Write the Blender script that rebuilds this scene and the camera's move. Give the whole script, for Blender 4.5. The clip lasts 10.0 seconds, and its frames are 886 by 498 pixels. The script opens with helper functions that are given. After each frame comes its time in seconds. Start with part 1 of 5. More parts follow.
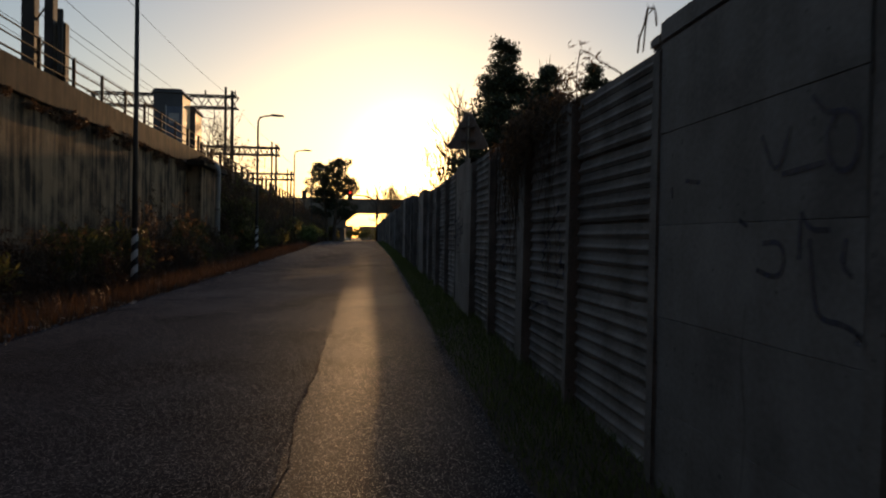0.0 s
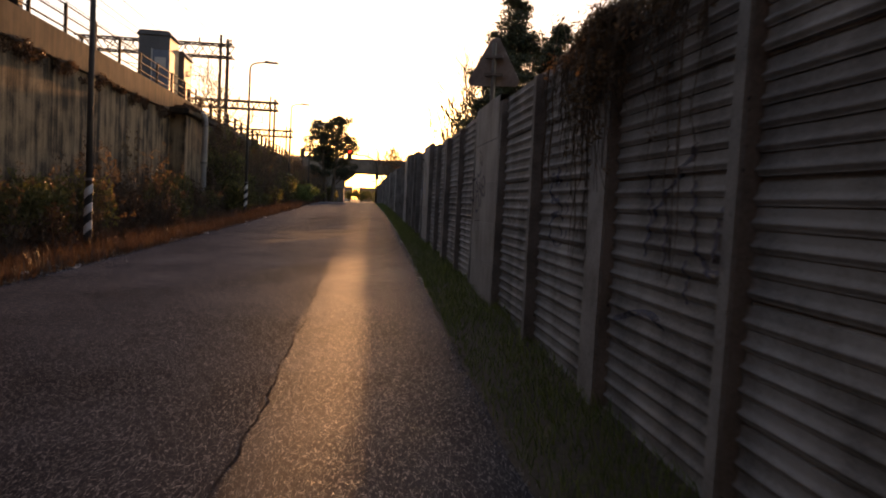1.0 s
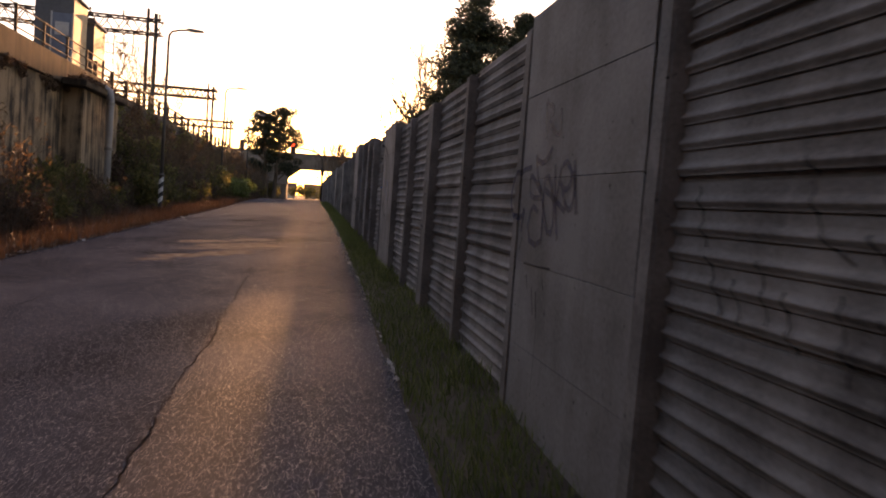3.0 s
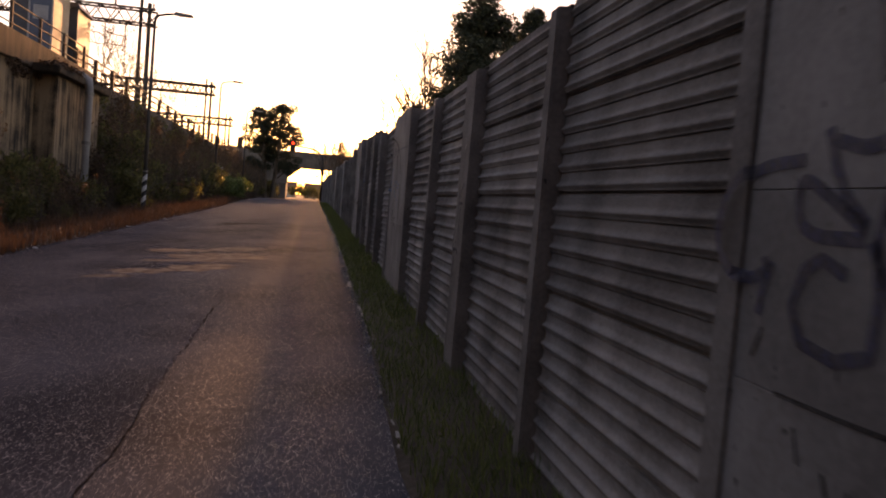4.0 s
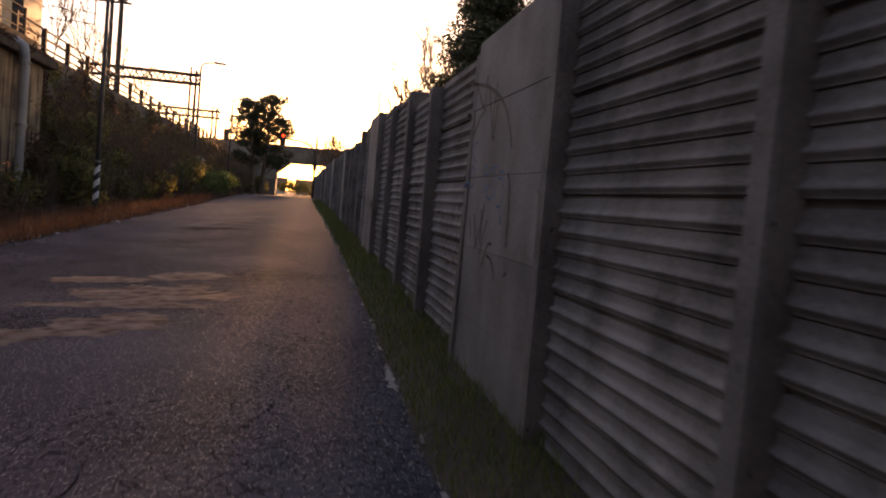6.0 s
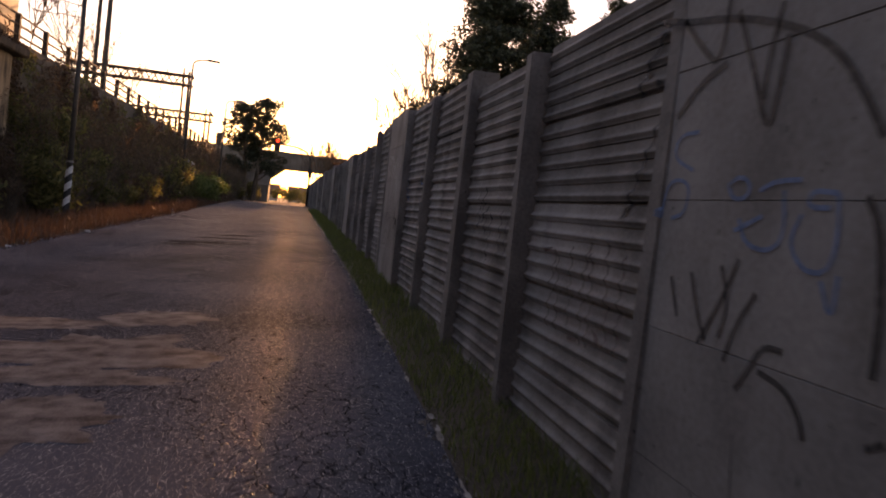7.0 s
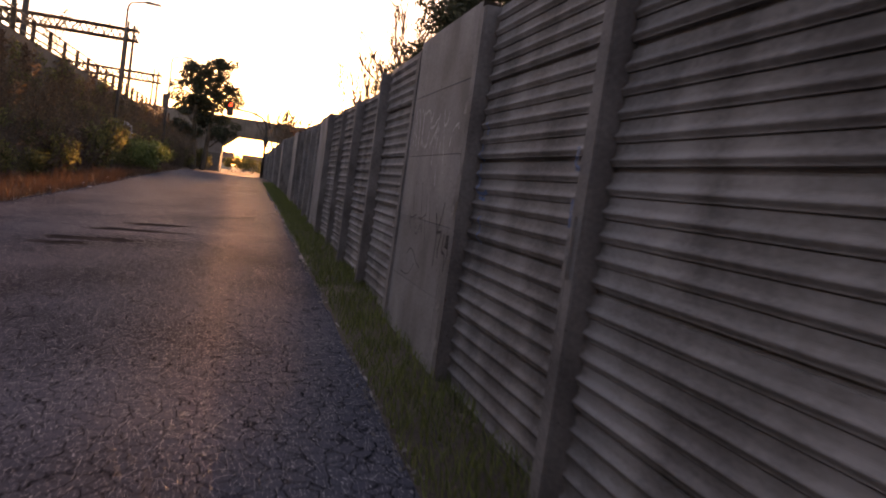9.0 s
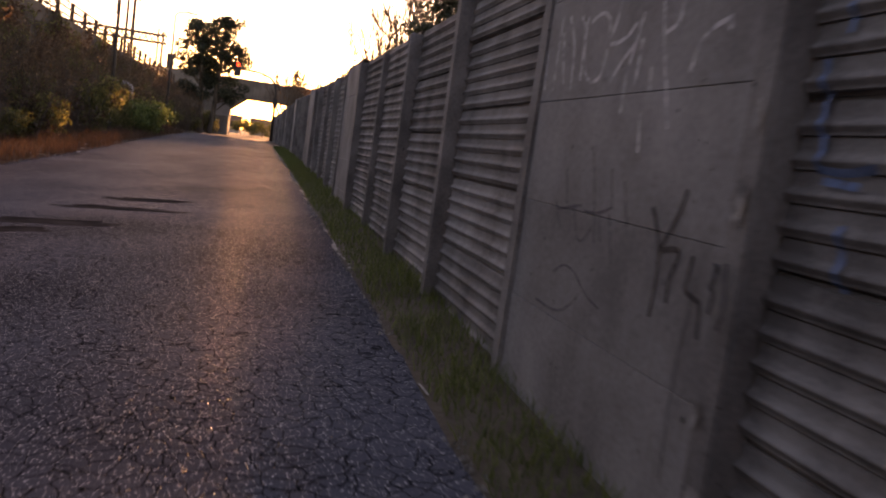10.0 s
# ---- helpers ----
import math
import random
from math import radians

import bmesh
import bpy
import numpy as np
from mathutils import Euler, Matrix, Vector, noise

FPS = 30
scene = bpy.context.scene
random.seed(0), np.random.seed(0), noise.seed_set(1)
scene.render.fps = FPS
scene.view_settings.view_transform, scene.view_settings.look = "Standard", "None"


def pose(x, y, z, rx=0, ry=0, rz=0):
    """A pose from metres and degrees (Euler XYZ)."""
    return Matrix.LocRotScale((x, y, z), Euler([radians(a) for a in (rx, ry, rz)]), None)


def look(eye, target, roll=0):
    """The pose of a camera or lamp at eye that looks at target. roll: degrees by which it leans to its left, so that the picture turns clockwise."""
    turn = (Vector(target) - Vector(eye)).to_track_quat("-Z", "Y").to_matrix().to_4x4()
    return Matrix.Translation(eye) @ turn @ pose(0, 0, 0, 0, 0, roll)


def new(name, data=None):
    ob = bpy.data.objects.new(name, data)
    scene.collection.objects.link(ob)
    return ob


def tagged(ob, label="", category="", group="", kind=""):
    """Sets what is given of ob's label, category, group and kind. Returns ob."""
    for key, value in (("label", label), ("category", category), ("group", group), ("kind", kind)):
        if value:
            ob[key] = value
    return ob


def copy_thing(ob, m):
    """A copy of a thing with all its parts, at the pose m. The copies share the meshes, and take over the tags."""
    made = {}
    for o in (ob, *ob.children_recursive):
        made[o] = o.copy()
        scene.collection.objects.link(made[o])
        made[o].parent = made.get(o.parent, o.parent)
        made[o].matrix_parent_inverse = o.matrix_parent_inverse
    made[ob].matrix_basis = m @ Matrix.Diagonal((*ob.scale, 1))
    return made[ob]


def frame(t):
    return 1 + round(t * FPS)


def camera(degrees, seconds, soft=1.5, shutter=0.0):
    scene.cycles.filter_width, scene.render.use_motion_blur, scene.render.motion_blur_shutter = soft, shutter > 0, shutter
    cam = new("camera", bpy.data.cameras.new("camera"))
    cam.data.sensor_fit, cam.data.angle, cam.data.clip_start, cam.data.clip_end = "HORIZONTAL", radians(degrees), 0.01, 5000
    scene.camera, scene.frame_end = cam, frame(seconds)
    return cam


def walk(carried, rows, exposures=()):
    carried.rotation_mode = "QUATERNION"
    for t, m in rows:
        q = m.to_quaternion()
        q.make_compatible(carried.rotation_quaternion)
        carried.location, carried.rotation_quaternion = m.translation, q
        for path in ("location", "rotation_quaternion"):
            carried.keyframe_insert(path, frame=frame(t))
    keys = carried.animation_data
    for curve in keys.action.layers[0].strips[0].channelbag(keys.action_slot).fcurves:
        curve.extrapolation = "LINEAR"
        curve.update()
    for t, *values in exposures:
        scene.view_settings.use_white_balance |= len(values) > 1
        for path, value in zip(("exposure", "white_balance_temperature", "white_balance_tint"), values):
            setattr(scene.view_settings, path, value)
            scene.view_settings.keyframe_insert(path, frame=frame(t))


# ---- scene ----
cam = camera(57.3, 10.0, soft=1.9, shutter=0.3)
PATH = [
    (0, (0.24, -0.415, 1.568), (0.433, 1.575, 1.543), 0.9),
    (0.5, (0.286, 1.188, 1.519), (0.49, 3.176, 1.433), 2.5),
    (1, (0.353, 2.752, 1.543), (0.551, 4.739, 1.43), 2.8),
    (1.5, (0.373, 4.368, 1.582), (0.602, 6.349, 1.424), 3.8),
    (2, (0.403, 5.864, 1.589), (0.7, 7.834, 1.422), 4.7),
    (2.5, (0.477, 7.388, 1.617), (0.812, 9.356, 1.494), 4.3),
    (2.7, (0.512, 8.06, 1.622), (0.843, 10.029, 1.515), 4.1),
    (4, (0.703, 11.936, 1.718), (1.033, 13.906, 1.613), 4.8),
    (4.5, (0.7, 13.363, 1.726), (1.042, 15.332, 1.648), 5.5),
    (5, (0.713, 14.969, 1.727), (1.049, 16.939, 1.634), 5.4),
    (5.5, (0.698, 16.444, 1.711), (1.052, 18.409, 1.592), 4.8),
    (7, (0.43, 20.936, 1.784), (0.803, 22.899, 1.701), 6.4),
    (7.5, (0.373, 22.259, 1.766), (0.781, 24.215, 1.679), 7.0),
    (8, (0.442, 23.763, 1.782), (0.883, 25.71, 1.675), 7.4),
    (8.5, (0.534, 25.193, 1.742), (0.998, 27.135, 1.62), 8.5),
    (9, (0.516, 26.888, 1.923), (1.003, 28.824, 1.791), 8.1),
    (9.5, (0.504, 28.302, 1.911), (0.997, 30.233, 1.751), 7.0),
    (10, (0.457, 29.9, 1.862), (0.933, 31.83, 1.639), 8.0),
]
SUN_AZ, SUN_EL = 3.1, 5.4
EXPOSURES = [(0, 0.25, 8195, 22), (0.5, 0.78, 9020, 29), (1, 1.5, 10725, 41), (1.5, 1.98, 10725, 45), (2, 2.48, 10725, 45), (2.5, 2.18, 10725, 45), (4, 1.65, 10725, 50), (4.5, 1.43, 10725, 49), (5, 1.48, 10725, 49), (5.5, 1.73, 10725, 49), (7, 1.75, 10780, 51), (7.5, 1.5, 10780, 51), (8, 1.83, 10780, 51), (9, 2.23, 11240, 54), (9.5, 1.98, 11240, 54), (10, 2.23, 11350, 55)]
walk(cam, [(t, look(e, g, r)) for t, e, g, r in PATH], EXPOSURES)

# ---- world, sun ----
world = bpy.data.worlds.new("sky")
scene.world = world
world.use_nodes = True
wn = world.node_tree.nodes
sky = wn.new("ShaderNodeTexSky")
sky.sky_type, sky.sun_disc = "NISHITA", False
sky.sun_elevation, sky.sun_rotation = radians(SUN_EL), radians(SUN_AZ)
sky.air_density, sky.dust_density, sky.ozone_density = 1.0, 0.4, 2.4
wn["Background"].inputs[1].default_value = 0.13
sun = new("sun", bpy.data.lights.new("sun", "SUN"))
sun.data.energy, sun.data.angle, sun.data.color = 2.2, radians(0.8), (1.0, 0.66, 0.34)
az, el = radians(SUN_AZ), radians(SUN_EL)
TO_SUN = Vector((math.sin(az) * math.cos(el), math.cos(az) * math.cos(el), math.sin(el)))
sun.matrix_world = TO_SUN.to_track_quat("Z", "Y").to_matrix().to_4x4()

# the hazy aureole of a setting sun: a tight core and a wide skirt round its direction
wl = world.node_tree.links
way = wn.new("ShaderNodeTexCoord")
near_sun = wn.new("ShaderNodeVectorMath")
near_sun.operation = "DOT_PRODUCT"
near_sun.inputs[1].default_value = TO_SUN
wl.new(way.outputs["Generated"], near_sun.inputs[0])
cut = wn.new("ShaderNodeMath")
cut.operation = "MAXIMUM"
cut.inputs[1].default_value = 0.0
wl.new(near_sun.outputs["Value"], cut.inputs[0])
total = sky.outputs[0]
for power, tone in ((900.0, (36.0, 26.0, 12.0)), (60.0, (2.4, 1.5, 0.35))):
    fall = wn.new("ShaderNodeMath")
    fall.operation = "POWER"
    fall.inputs[1].default_value = power
    wl.new(cut.outputs[0], fall.inputs[0])
    halo = wn.new("ShaderNodeVectorMath")
    halo.operation = "SCALE"
    halo.inputs[0].default_value = tone
    wl.new(fall.outputs[0], halo.inputs["Scale"])
    both_glows = wn.new("ShaderNodeVectorMath")
    both_glows.operation = "ADD"
    wl.new(total, both_glows.inputs[0])
    wl.new(halo.outputs[0], both_glows.inputs[1])
    total = both_glows.outputs[0]
wl.new(total, wn["Background"].inputs[0])


# ---- materials ----
def mat(name, dark, light, grain=40.0, patch=1.2, rough=0.85, metal=0.0, bump=0.3, stretch=(1, 1, 1), streak=0.0, depth=0.01, spec=0.5):
    """Two colours mixed by a broad and a fine noise in world metres, with relief; streak: vertical run marks."""
    m = bpy.data.materials.new(name)
    m.use_nodes = True
    n, l = m.node_tree.nodes, m.node_tree.links
    b = n["Principled BSDF"]
    geo = n.new("ShaderNodeNewGeometry")
    mp = n.new("ShaderNodeMapping")
    mp.inputs["Scale"].default_value = stretch
    l.new(geo.outputs["Position"], mp.inputs["Vector"])
    big, fine = n.new("ShaderNodeTexNoise"), n.new("ShaderNodeTexNoise")
    big.inputs["Scale"].default_value, big.inputs["Detail"].default_value = patch, 5
    fine.inputs["Scale"].default_value, fine.inputs["Detail"].default_value = grain, 4
    for t in (big, fine):
        l.new(mp.outputs[0], t.inputs["Vector"])
    add = n.new("ShaderNodeMath")
    add.operation = "MULTIPLY_ADD"
    add.inputs[1].default_value = 0.45
    l.new(fine.outputs["Fac"], add.inputs[0])
    l.new(big.outputs["Fac"], add.inputs[2])
    last = add.outputs[0]
    if streak:
        mp2 = n.new("ShaderNodeMapping")
        mp2.inputs["Scale"].default_value = (3.0, 3.0, 0.22)
        l.new(geo.outputs["Position"], mp2.inputs["Vector"])
        st = n.new("ShaderNodeTexNoise")
        st.inputs["Scale"].default_value, st.inputs["Detail"].default_value = 1.3, 6
        l.new(mp2.outputs[0], st.inputs["Vector"])
        s2 = n.new("ShaderNodeMath")
        s2.operation = "MULTIPLY_ADD"
        s2.inputs[1].default_value = streak
        l.new(st.outputs["Fac"], s2.inputs[0])
        l.new(last, s2.inputs[2])
        s3 = n.new("ShaderNodeMath")
        s3.operation = "SUBTRACT"
        s3.inputs[1].default_value = streak * 0.5
        l.new(s2.outputs[0], s3.inputs[0])
        last = s3.outputs[0]
    ramp = n.new("ShaderNodeValToRGB")
    ramp.color_ramp.elements[0].position, ramp.color_ramp.elements[1].position = 0.52, 0.92
    ramp.color_ramp.elements[0].color, ramp.color_ramp.elements[1].color = (*dark, 1), (*light, 1)
    l.new(last, ramp.inputs[0])
    l.new(ramp.outputs[0], b.inputs["Base Color"])
    b.inputs["Roughness"].default_value, b.inputs["Metallic"].default_value = rough, metal
    b.inputs["Specular IOR Level"].default_value = spec
    if bump:
        bp = n.new("ShaderNodeBump")
        bp.inputs["Strength"].default_value, bp.inputs["Distance"].default_value = bump, depth
        l.new(add.outputs[0], bp.inputs["Height"])
        l.new(bp.outputs[0], b.inputs["Normal"])
    return m


def leafy(name, dark, light, through_light=0.35):
    """Leaves: colour varied leaf by leaf, with some light coming through."""
    m = bpy.data.materials.new(name)
    m.use_nodes = True
    n, l = m.node_tree.nodes, m.node_tree.links
    b = n["Principled BSDF"]
    geo = n.new("ShaderNodeNewGeometry")
    ramp = n.new("ShaderNodeValToRGB")
    ramp.color_ramp.elements[0].color, ramp.color_ramp.elements[1].color = (*dark, 1), (*light, 1)
    l.new(geo.outputs["Random Per Island"], ramp.inputs[0])
    l.new(ramp.outputs[0], b.inputs["Base Color"])
    b.inputs["Roughness"].default_value = 0.6
    tr = n.new("ShaderNodeBsdfTranslucent")
    l.new(ramp.outputs[0], tr.inputs[0])
    mx = n.new("ShaderNodeMixShader")
    mx.inputs[0].default_value = through_light
    l.new(b.outputs[0], mx.inputs[1])
    l.new(tr.outputs[0], mx.inputs[2])
    l.new(mx.outputs[0], n["Material Output"].inputs[0])
    return m


def asphalt_mat():
    m = mat("asphalt", (0.019, 0.0207, 0.025), (0.048, 0.052, 0.061), grain=110, patch=0.5, rough=0.9, bump=0.6, depth=0.005, spec=0.03)
    n, l = m.node_tree.nodes, m.node_tree.links
    geo = next(x for x in n if x.bl_idname == "ShaderNodeNewGeometry")
    # crazing where the surface is worn out
    vor = n.new("ShaderNodeTexVoronoi")
    vor.feature = "DISTANCE_TO_EDGE"
    vor.inputs["Scale"].default_value = 10.0
    wob = n.new("ShaderNodeTexNoise")
    wob.inputs["Scale"].default_value = 7.0
    mixv = n.new("ShaderNodeMix")
    mixv.data_type = "VECTOR"
    mixv.inputs["Factor"].default_value = 0.06
    l.new(geo.outputs["Position"], wob.inputs["Vector"])
    l.new(geo.outputs["Position"], mixv.inputs["A"])
    l.new(wob.outputs["Color"], mixv.inputs["B"])
    l.new(mixv.outputs["Result"], vor.inputs["Vector"])
    edge = n.new("ShaderNodeMapRange")
    edge.inputs["From Max"].default_value = 0.05
    l.new(vor.outputs["Distance"], edge.inputs["Value"])
    worn = n.new("ShaderNodeTexNoise")
    worn.inputs["Scale"].default_value = 0.35
    l.new(geo.outputs["Position"], worn.inputs["Vector"])
    wr = n.new("ShaderNodeMapRange")
    wr.inputs["From Min"].default_value, wr.inputs["From Max"].default_value = 0.38, 0.50
    l.new(worn.outputs["Fac"], wr.inputs["Value"])
    place = n.new("ShaderNodeSeparateXYZ")
    l.new(geo.outputs["Position"], place.inputs[0])
    old = n.new("ShaderNodeMapRange")
    old.inputs["From Min"].default_value, old.inputs["From Max"].default_value = 17.0, 25.0
    l.new(place.outputs["Y"], old.inputs["Value"])
    both = n.new("ShaderNodeMath")
    both.operation = "MULTIPLY"
    l.new(old.outputs["Result"], both.inputs[0])
    l.new(wr.outputs["Result"], both.inputs[1])
    inv = n.new("ShaderNodeMath")
    inv.operation = "SUBTRACT"
    inv.inputs[0].default_value = 1.0
    l.new(both.outputs[0], inv.inputs[1])
    mx = n.new("ShaderNodeMath")
    mx.operation = "MAXIMUM"
    l.new(edge.outputs["Result"], mx.inputs[0])
    l.new(inv.outputs[0], mx.inputs[1])
    ramp = next(x for x in n if x.bl_idname == "ShaderNodeValToRGB")
    stones = n.new("ShaderNodeTexVoronoi")
    stones.inputs["Scale"].default_value = 150.0
    l.new(geo.outputs["Position"], stones.inputs["Vector"])
    pick = n.new("ShaderNodeMapRange")
    pick.inputs["From Min"].default_value, pick.inputs["From Max"].default_value = 0.93, 0.98
    sep = n.new("ShaderNodeSeparateColor")
    l.new(stones.outputs["Color"], sep.inputs[0])
    l.new(sep.outputs[0], pick.inputs["Value"])
    pale = n.new("ShaderNodeMix")
    pale.data_type = "RGBA"
    pale.inputs["B"].default_value = (0.5, 0.5, 0.5, 1)
    l.new(pick.outputs["Result"], pale.inputs["Factor"])
    # light put into the colour past y 9, making up for cut gloss
    light_gain = n.new("ShaderNodeMapRange")
    light_gain.inputs["From Min"].default_value, light_gain.inputs["From Max"].default_value = 9.0, 19.0
    light_gain.inputs["To Min"].default_value, light_gain.inputs["To Max"].default_value = 1.0, 2.1
    l.new(place.outputs["Y"], light_gain.inputs["Value"])
    brightened = n.new("ShaderNodeVectorMath")
    brightened.operation = "SCALE"
    l.new(ramp.outputs[0], brightened.inputs[0])
    l.new(light_gain.outputs["Result"], brightened.inputs["Scale"])
    l.new(brightened.outputs[0], pale.inputs["A"])
    crack = n.new("ShaderNodeMix")
    crack.data_type = "RGBA"
    crack.inputs["A"].default_value = (0.002, 0.002, 0.002, 1)
    l.new(mx.outputs[0], crack.inputs["Factor"])
    l.new(pale.outputs["Result"], crack.inputs["B"])
    l.new(crack.outputs["Result"], n["Principled BSDF"].inputs["Base Color"])
    bumpn = next(x for x in n if x.bl_idname == "ShaderNodeBump")
    b2 = n.new("ShaderNodeBump")
    b2.inputs["Strength"].default_value, b2.inputs["Distance"].default_value = 0.09, 0.005
    l.new(mx.outputs[0], b2.inputs["Height"])
    l.new(bumpn.outputs[0], b2.inputs["Normal"])
    # a few bare stones are smooth, the bitumen round them is dull
    bare = n.new("ShaderNodeMapRange")
    bare.inputs["From Min"].default_value, bare.inputs["From Max"].default_value = 0.89, 0.92
    bare.inputs["To Min"].default_value, bare.inputs["To Max"].default_value = 0.001, 0.22
    l.new(sep.outputs[2], bare.inputs["Value"])
    # coarser, harder asphalt on the fence side of the lengthwise seam
    lane = n.new("ShaderNodeMapRange")
    lane.inputs["From Min"].default_value, lane.inputs["From Max"].default_value = -0.30, -0.24
    lane.inputs["To Max"].default_value = 0.012
    l.new(place.outputs["X"], lane.inputs["Value"])
    near_gloss = n.new("ShaderNodeMapRange")
    near_gloss.inputs["From Min"].default_value, near_gloss.inputs["From Max"].default_value = 20.0, 8.0
    l.new(place.outputs["Y"], near_gloss.inputs["Value"])
    # gloss fades past y 8 and stays low to 37, standing in for shade
    far_gloss = n.new("ShaderNodeMapRange")
    far_gloss.inputs["From Min"].default_value, far_gloss.inputs["From Max"].default_value = 37.0, 48.0
    far_gloss.inputs["To Min"].default_value, far_gloss.inputs["To Max"].default_value = 0.10, 0.40
    l.new(place.outputs["Y"], far_gloss.inputs["Value"])
    shine = n.new("ShaderNodeMath")
    shine.operation = "MAXIMUM"
    l.new(near_gloss.outputs["Result"], shine.inputs[0])
    l.new(far_gloss.outputs["Result"], shine.inputs[1])
    stone_gloss = n.new("ShaderNodeMath")
    stone_gloss.operation = "MULTIPLY"
    l.new(bare.outputs["Result"], stone_gloss.inputs[0])
    l.new(shine.outputs[0], stone_gloss.inputs[1])
    hard = n.new("ShaderNodeMath")
    hard.operation = "MULTIPLY_ADD"
    l.new(lane.outputs["Result"], hard.inputs[0])
    l.new(near_gloss.outputs["Result"], hard.inputs[1])
    l.new(stone_gloss.outputs[0], hard.inputs[2])
    l.new(hard.outputs[0], n["Principled BSDF"].inputs["Specular IOR Level"])
    dull = n.new("ShaderNodeMapRange")
    dull.inputs["From Min"].default_value, dull.inputs["From Max"].default_value = 0.001, 0.22
    dull.inputs["To Min"].default_value, dull.inputs["To Max"].default_value = 0.62, 0.28
    l.new(bare.outputs["Result"], dull.inputs["Value"])
    l.new(dull.outputs["Result"], n["Principled BSDF"].inputs["Roughness"])
    # every stone lies at its own small angle, so that some glint towards the low sun
    tilt = n.new("ShaderNodeVectorMath")
    tilt.operation = "MULTIPLY_ADD"
    tilt.inputs[1].default_value, tilt.inputs[2].default_value = (0.6, 0.6, 0.0), (-0.3, -0.3, 0.0)
    l.new(stones.outputs["Color"], tilt.inputs[0])
    only = n.new("ShaderNodeVectorMath")
    only.operation = "SCALE"
    l.new(tilt.outputs[0], only.inputs[0])
    l.new(bare.outputs["Result"], only.inputs["Scale"])
    facet = n.new("ShaderNodeVectorMath")
    facet.operation = "MULTIPLY_ADD"
    facet.inputs[1].default_value = (2.2, 2.2, 2.2)
    l.new(only.outputs[0], facet.inputs[0])
    l.new(b2.outputs[0], facet.inputs[2])
    unit = n.new("ShaderNodeVectorMath")
    unit.operation = "NORMALIZE"
    l.new(facet.outputs[0], unit.inputs[0])
    l.new(unit.outputs[0], n["Principled BSDF"].inputs["Normal"])
    return m


CONC = mat("weathered_concrete", (0.14, 0.127, 0.112), (0.38, 0.35, 0.315), grain=60, patch=2.2, rough=0.9, bump=0.45, streak=0.5)
CONC_FLAT = mat("smooth_concrete", (0.18, 0.168, 0.152), (0.34, 0.325, 0.30), grain=35, patch=1.6, rough=0.85, bump=0.3, streak=0.4)
CONC_POST = mat("post_concrete", (0.16, 0.147, 0.132), (0.34, 0.315, 0.285), grain=45, patch=3.0, rough=0.9, bump=0.5, streak=0.3)
RETAIN = mat("stained_retaining_concrete", (0.022, 0.015, 0.009), (0.33, 0.225, 0.14), grain=22, patch=1.3, rough=0.92, bump=0.5, streak=1.25, depth=0.02)
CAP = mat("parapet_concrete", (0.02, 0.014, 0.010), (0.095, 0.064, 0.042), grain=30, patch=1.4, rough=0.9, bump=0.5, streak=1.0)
BRIDGE = mat("bridge_concrete", (0.11, 0.095, 0.08), (0.23, 0.20, 0.17), grain=12, patch=0.5, rough=0.9, bump=0.2, streak=0.5)
def pitted(m):
    """Small dark pits scattered over cast concrete."""
    n, l = m.node_tree.nodes, m.node_tree.links
    geo = next(x for x in n if x.bl_idname == "ShaderNodeNewGeometry")
    ramp = next(x for x in n if x.bl_idname == "ShaderNodeValToRGB")
    mp = n.new("ShaderNodeMapping")
    mp.inputs["Scale"].default_value = (1.0, 1.0, 0.6)
    l.new(geo.outputs["Position"], mp.inputs["Vector"])
    nz = n.new("ShaderNodeTexNoise")
    nz.inputs["Scale"].default_value, nz.inputs["Detail"].default_value = 34.0, 2
    l.new(mp.outputs[0], nz.inputs["Vector"])
    rg = n.new("ShaderNodeMapRange")
    rg.inputs["From Min"].default_value, rg.inputs["From Max"].default_value = 0.70, 0.76
    l.new(nz.outputs["Fac"], rg.inputs["Value"])
    mx = n.new("ShaderNodeMix")
    mx.data_type = "RGBA"
    mx.inputs["B"].default_value = (0.04, 0.036, 0.03, 1)
    l.new(rg.outputs["Result"], mx.inputs["Factor"])
    l.new(ramp.outputs[0], mx.inputs["A"])
    l.new(mx.outputs["Result"], n["Principled BSDF"].inputs["Base Color"])


def uneven(m, low, high):
    """Each cast piece has its own tone."""
    n, l = m.node_tree.nodes, m.node_tree.links
    sock = n["Principled BSDF"].inputs["Base Color"]
    src = sock.links[0].from_socket
    info = n.new("ShaderNodeObjectInfo")
    rg = n.new("ShaderNodeMapRange")
    rg.inputs["To Min"].default_value, rg.inputs["To Max"].default_value = low, high
    l.new(info.outputs["Random"], rg.inputs["Value"])
    sc = n.new("ShaderNodeVectorMath")
    sc.operation = "SCALE"
    l.new(src, sc.inputs[0])
    l.new(rg.outputs["Result"], sc.inputs["Scale"])
    l.new(sc.outputs[0], sock)


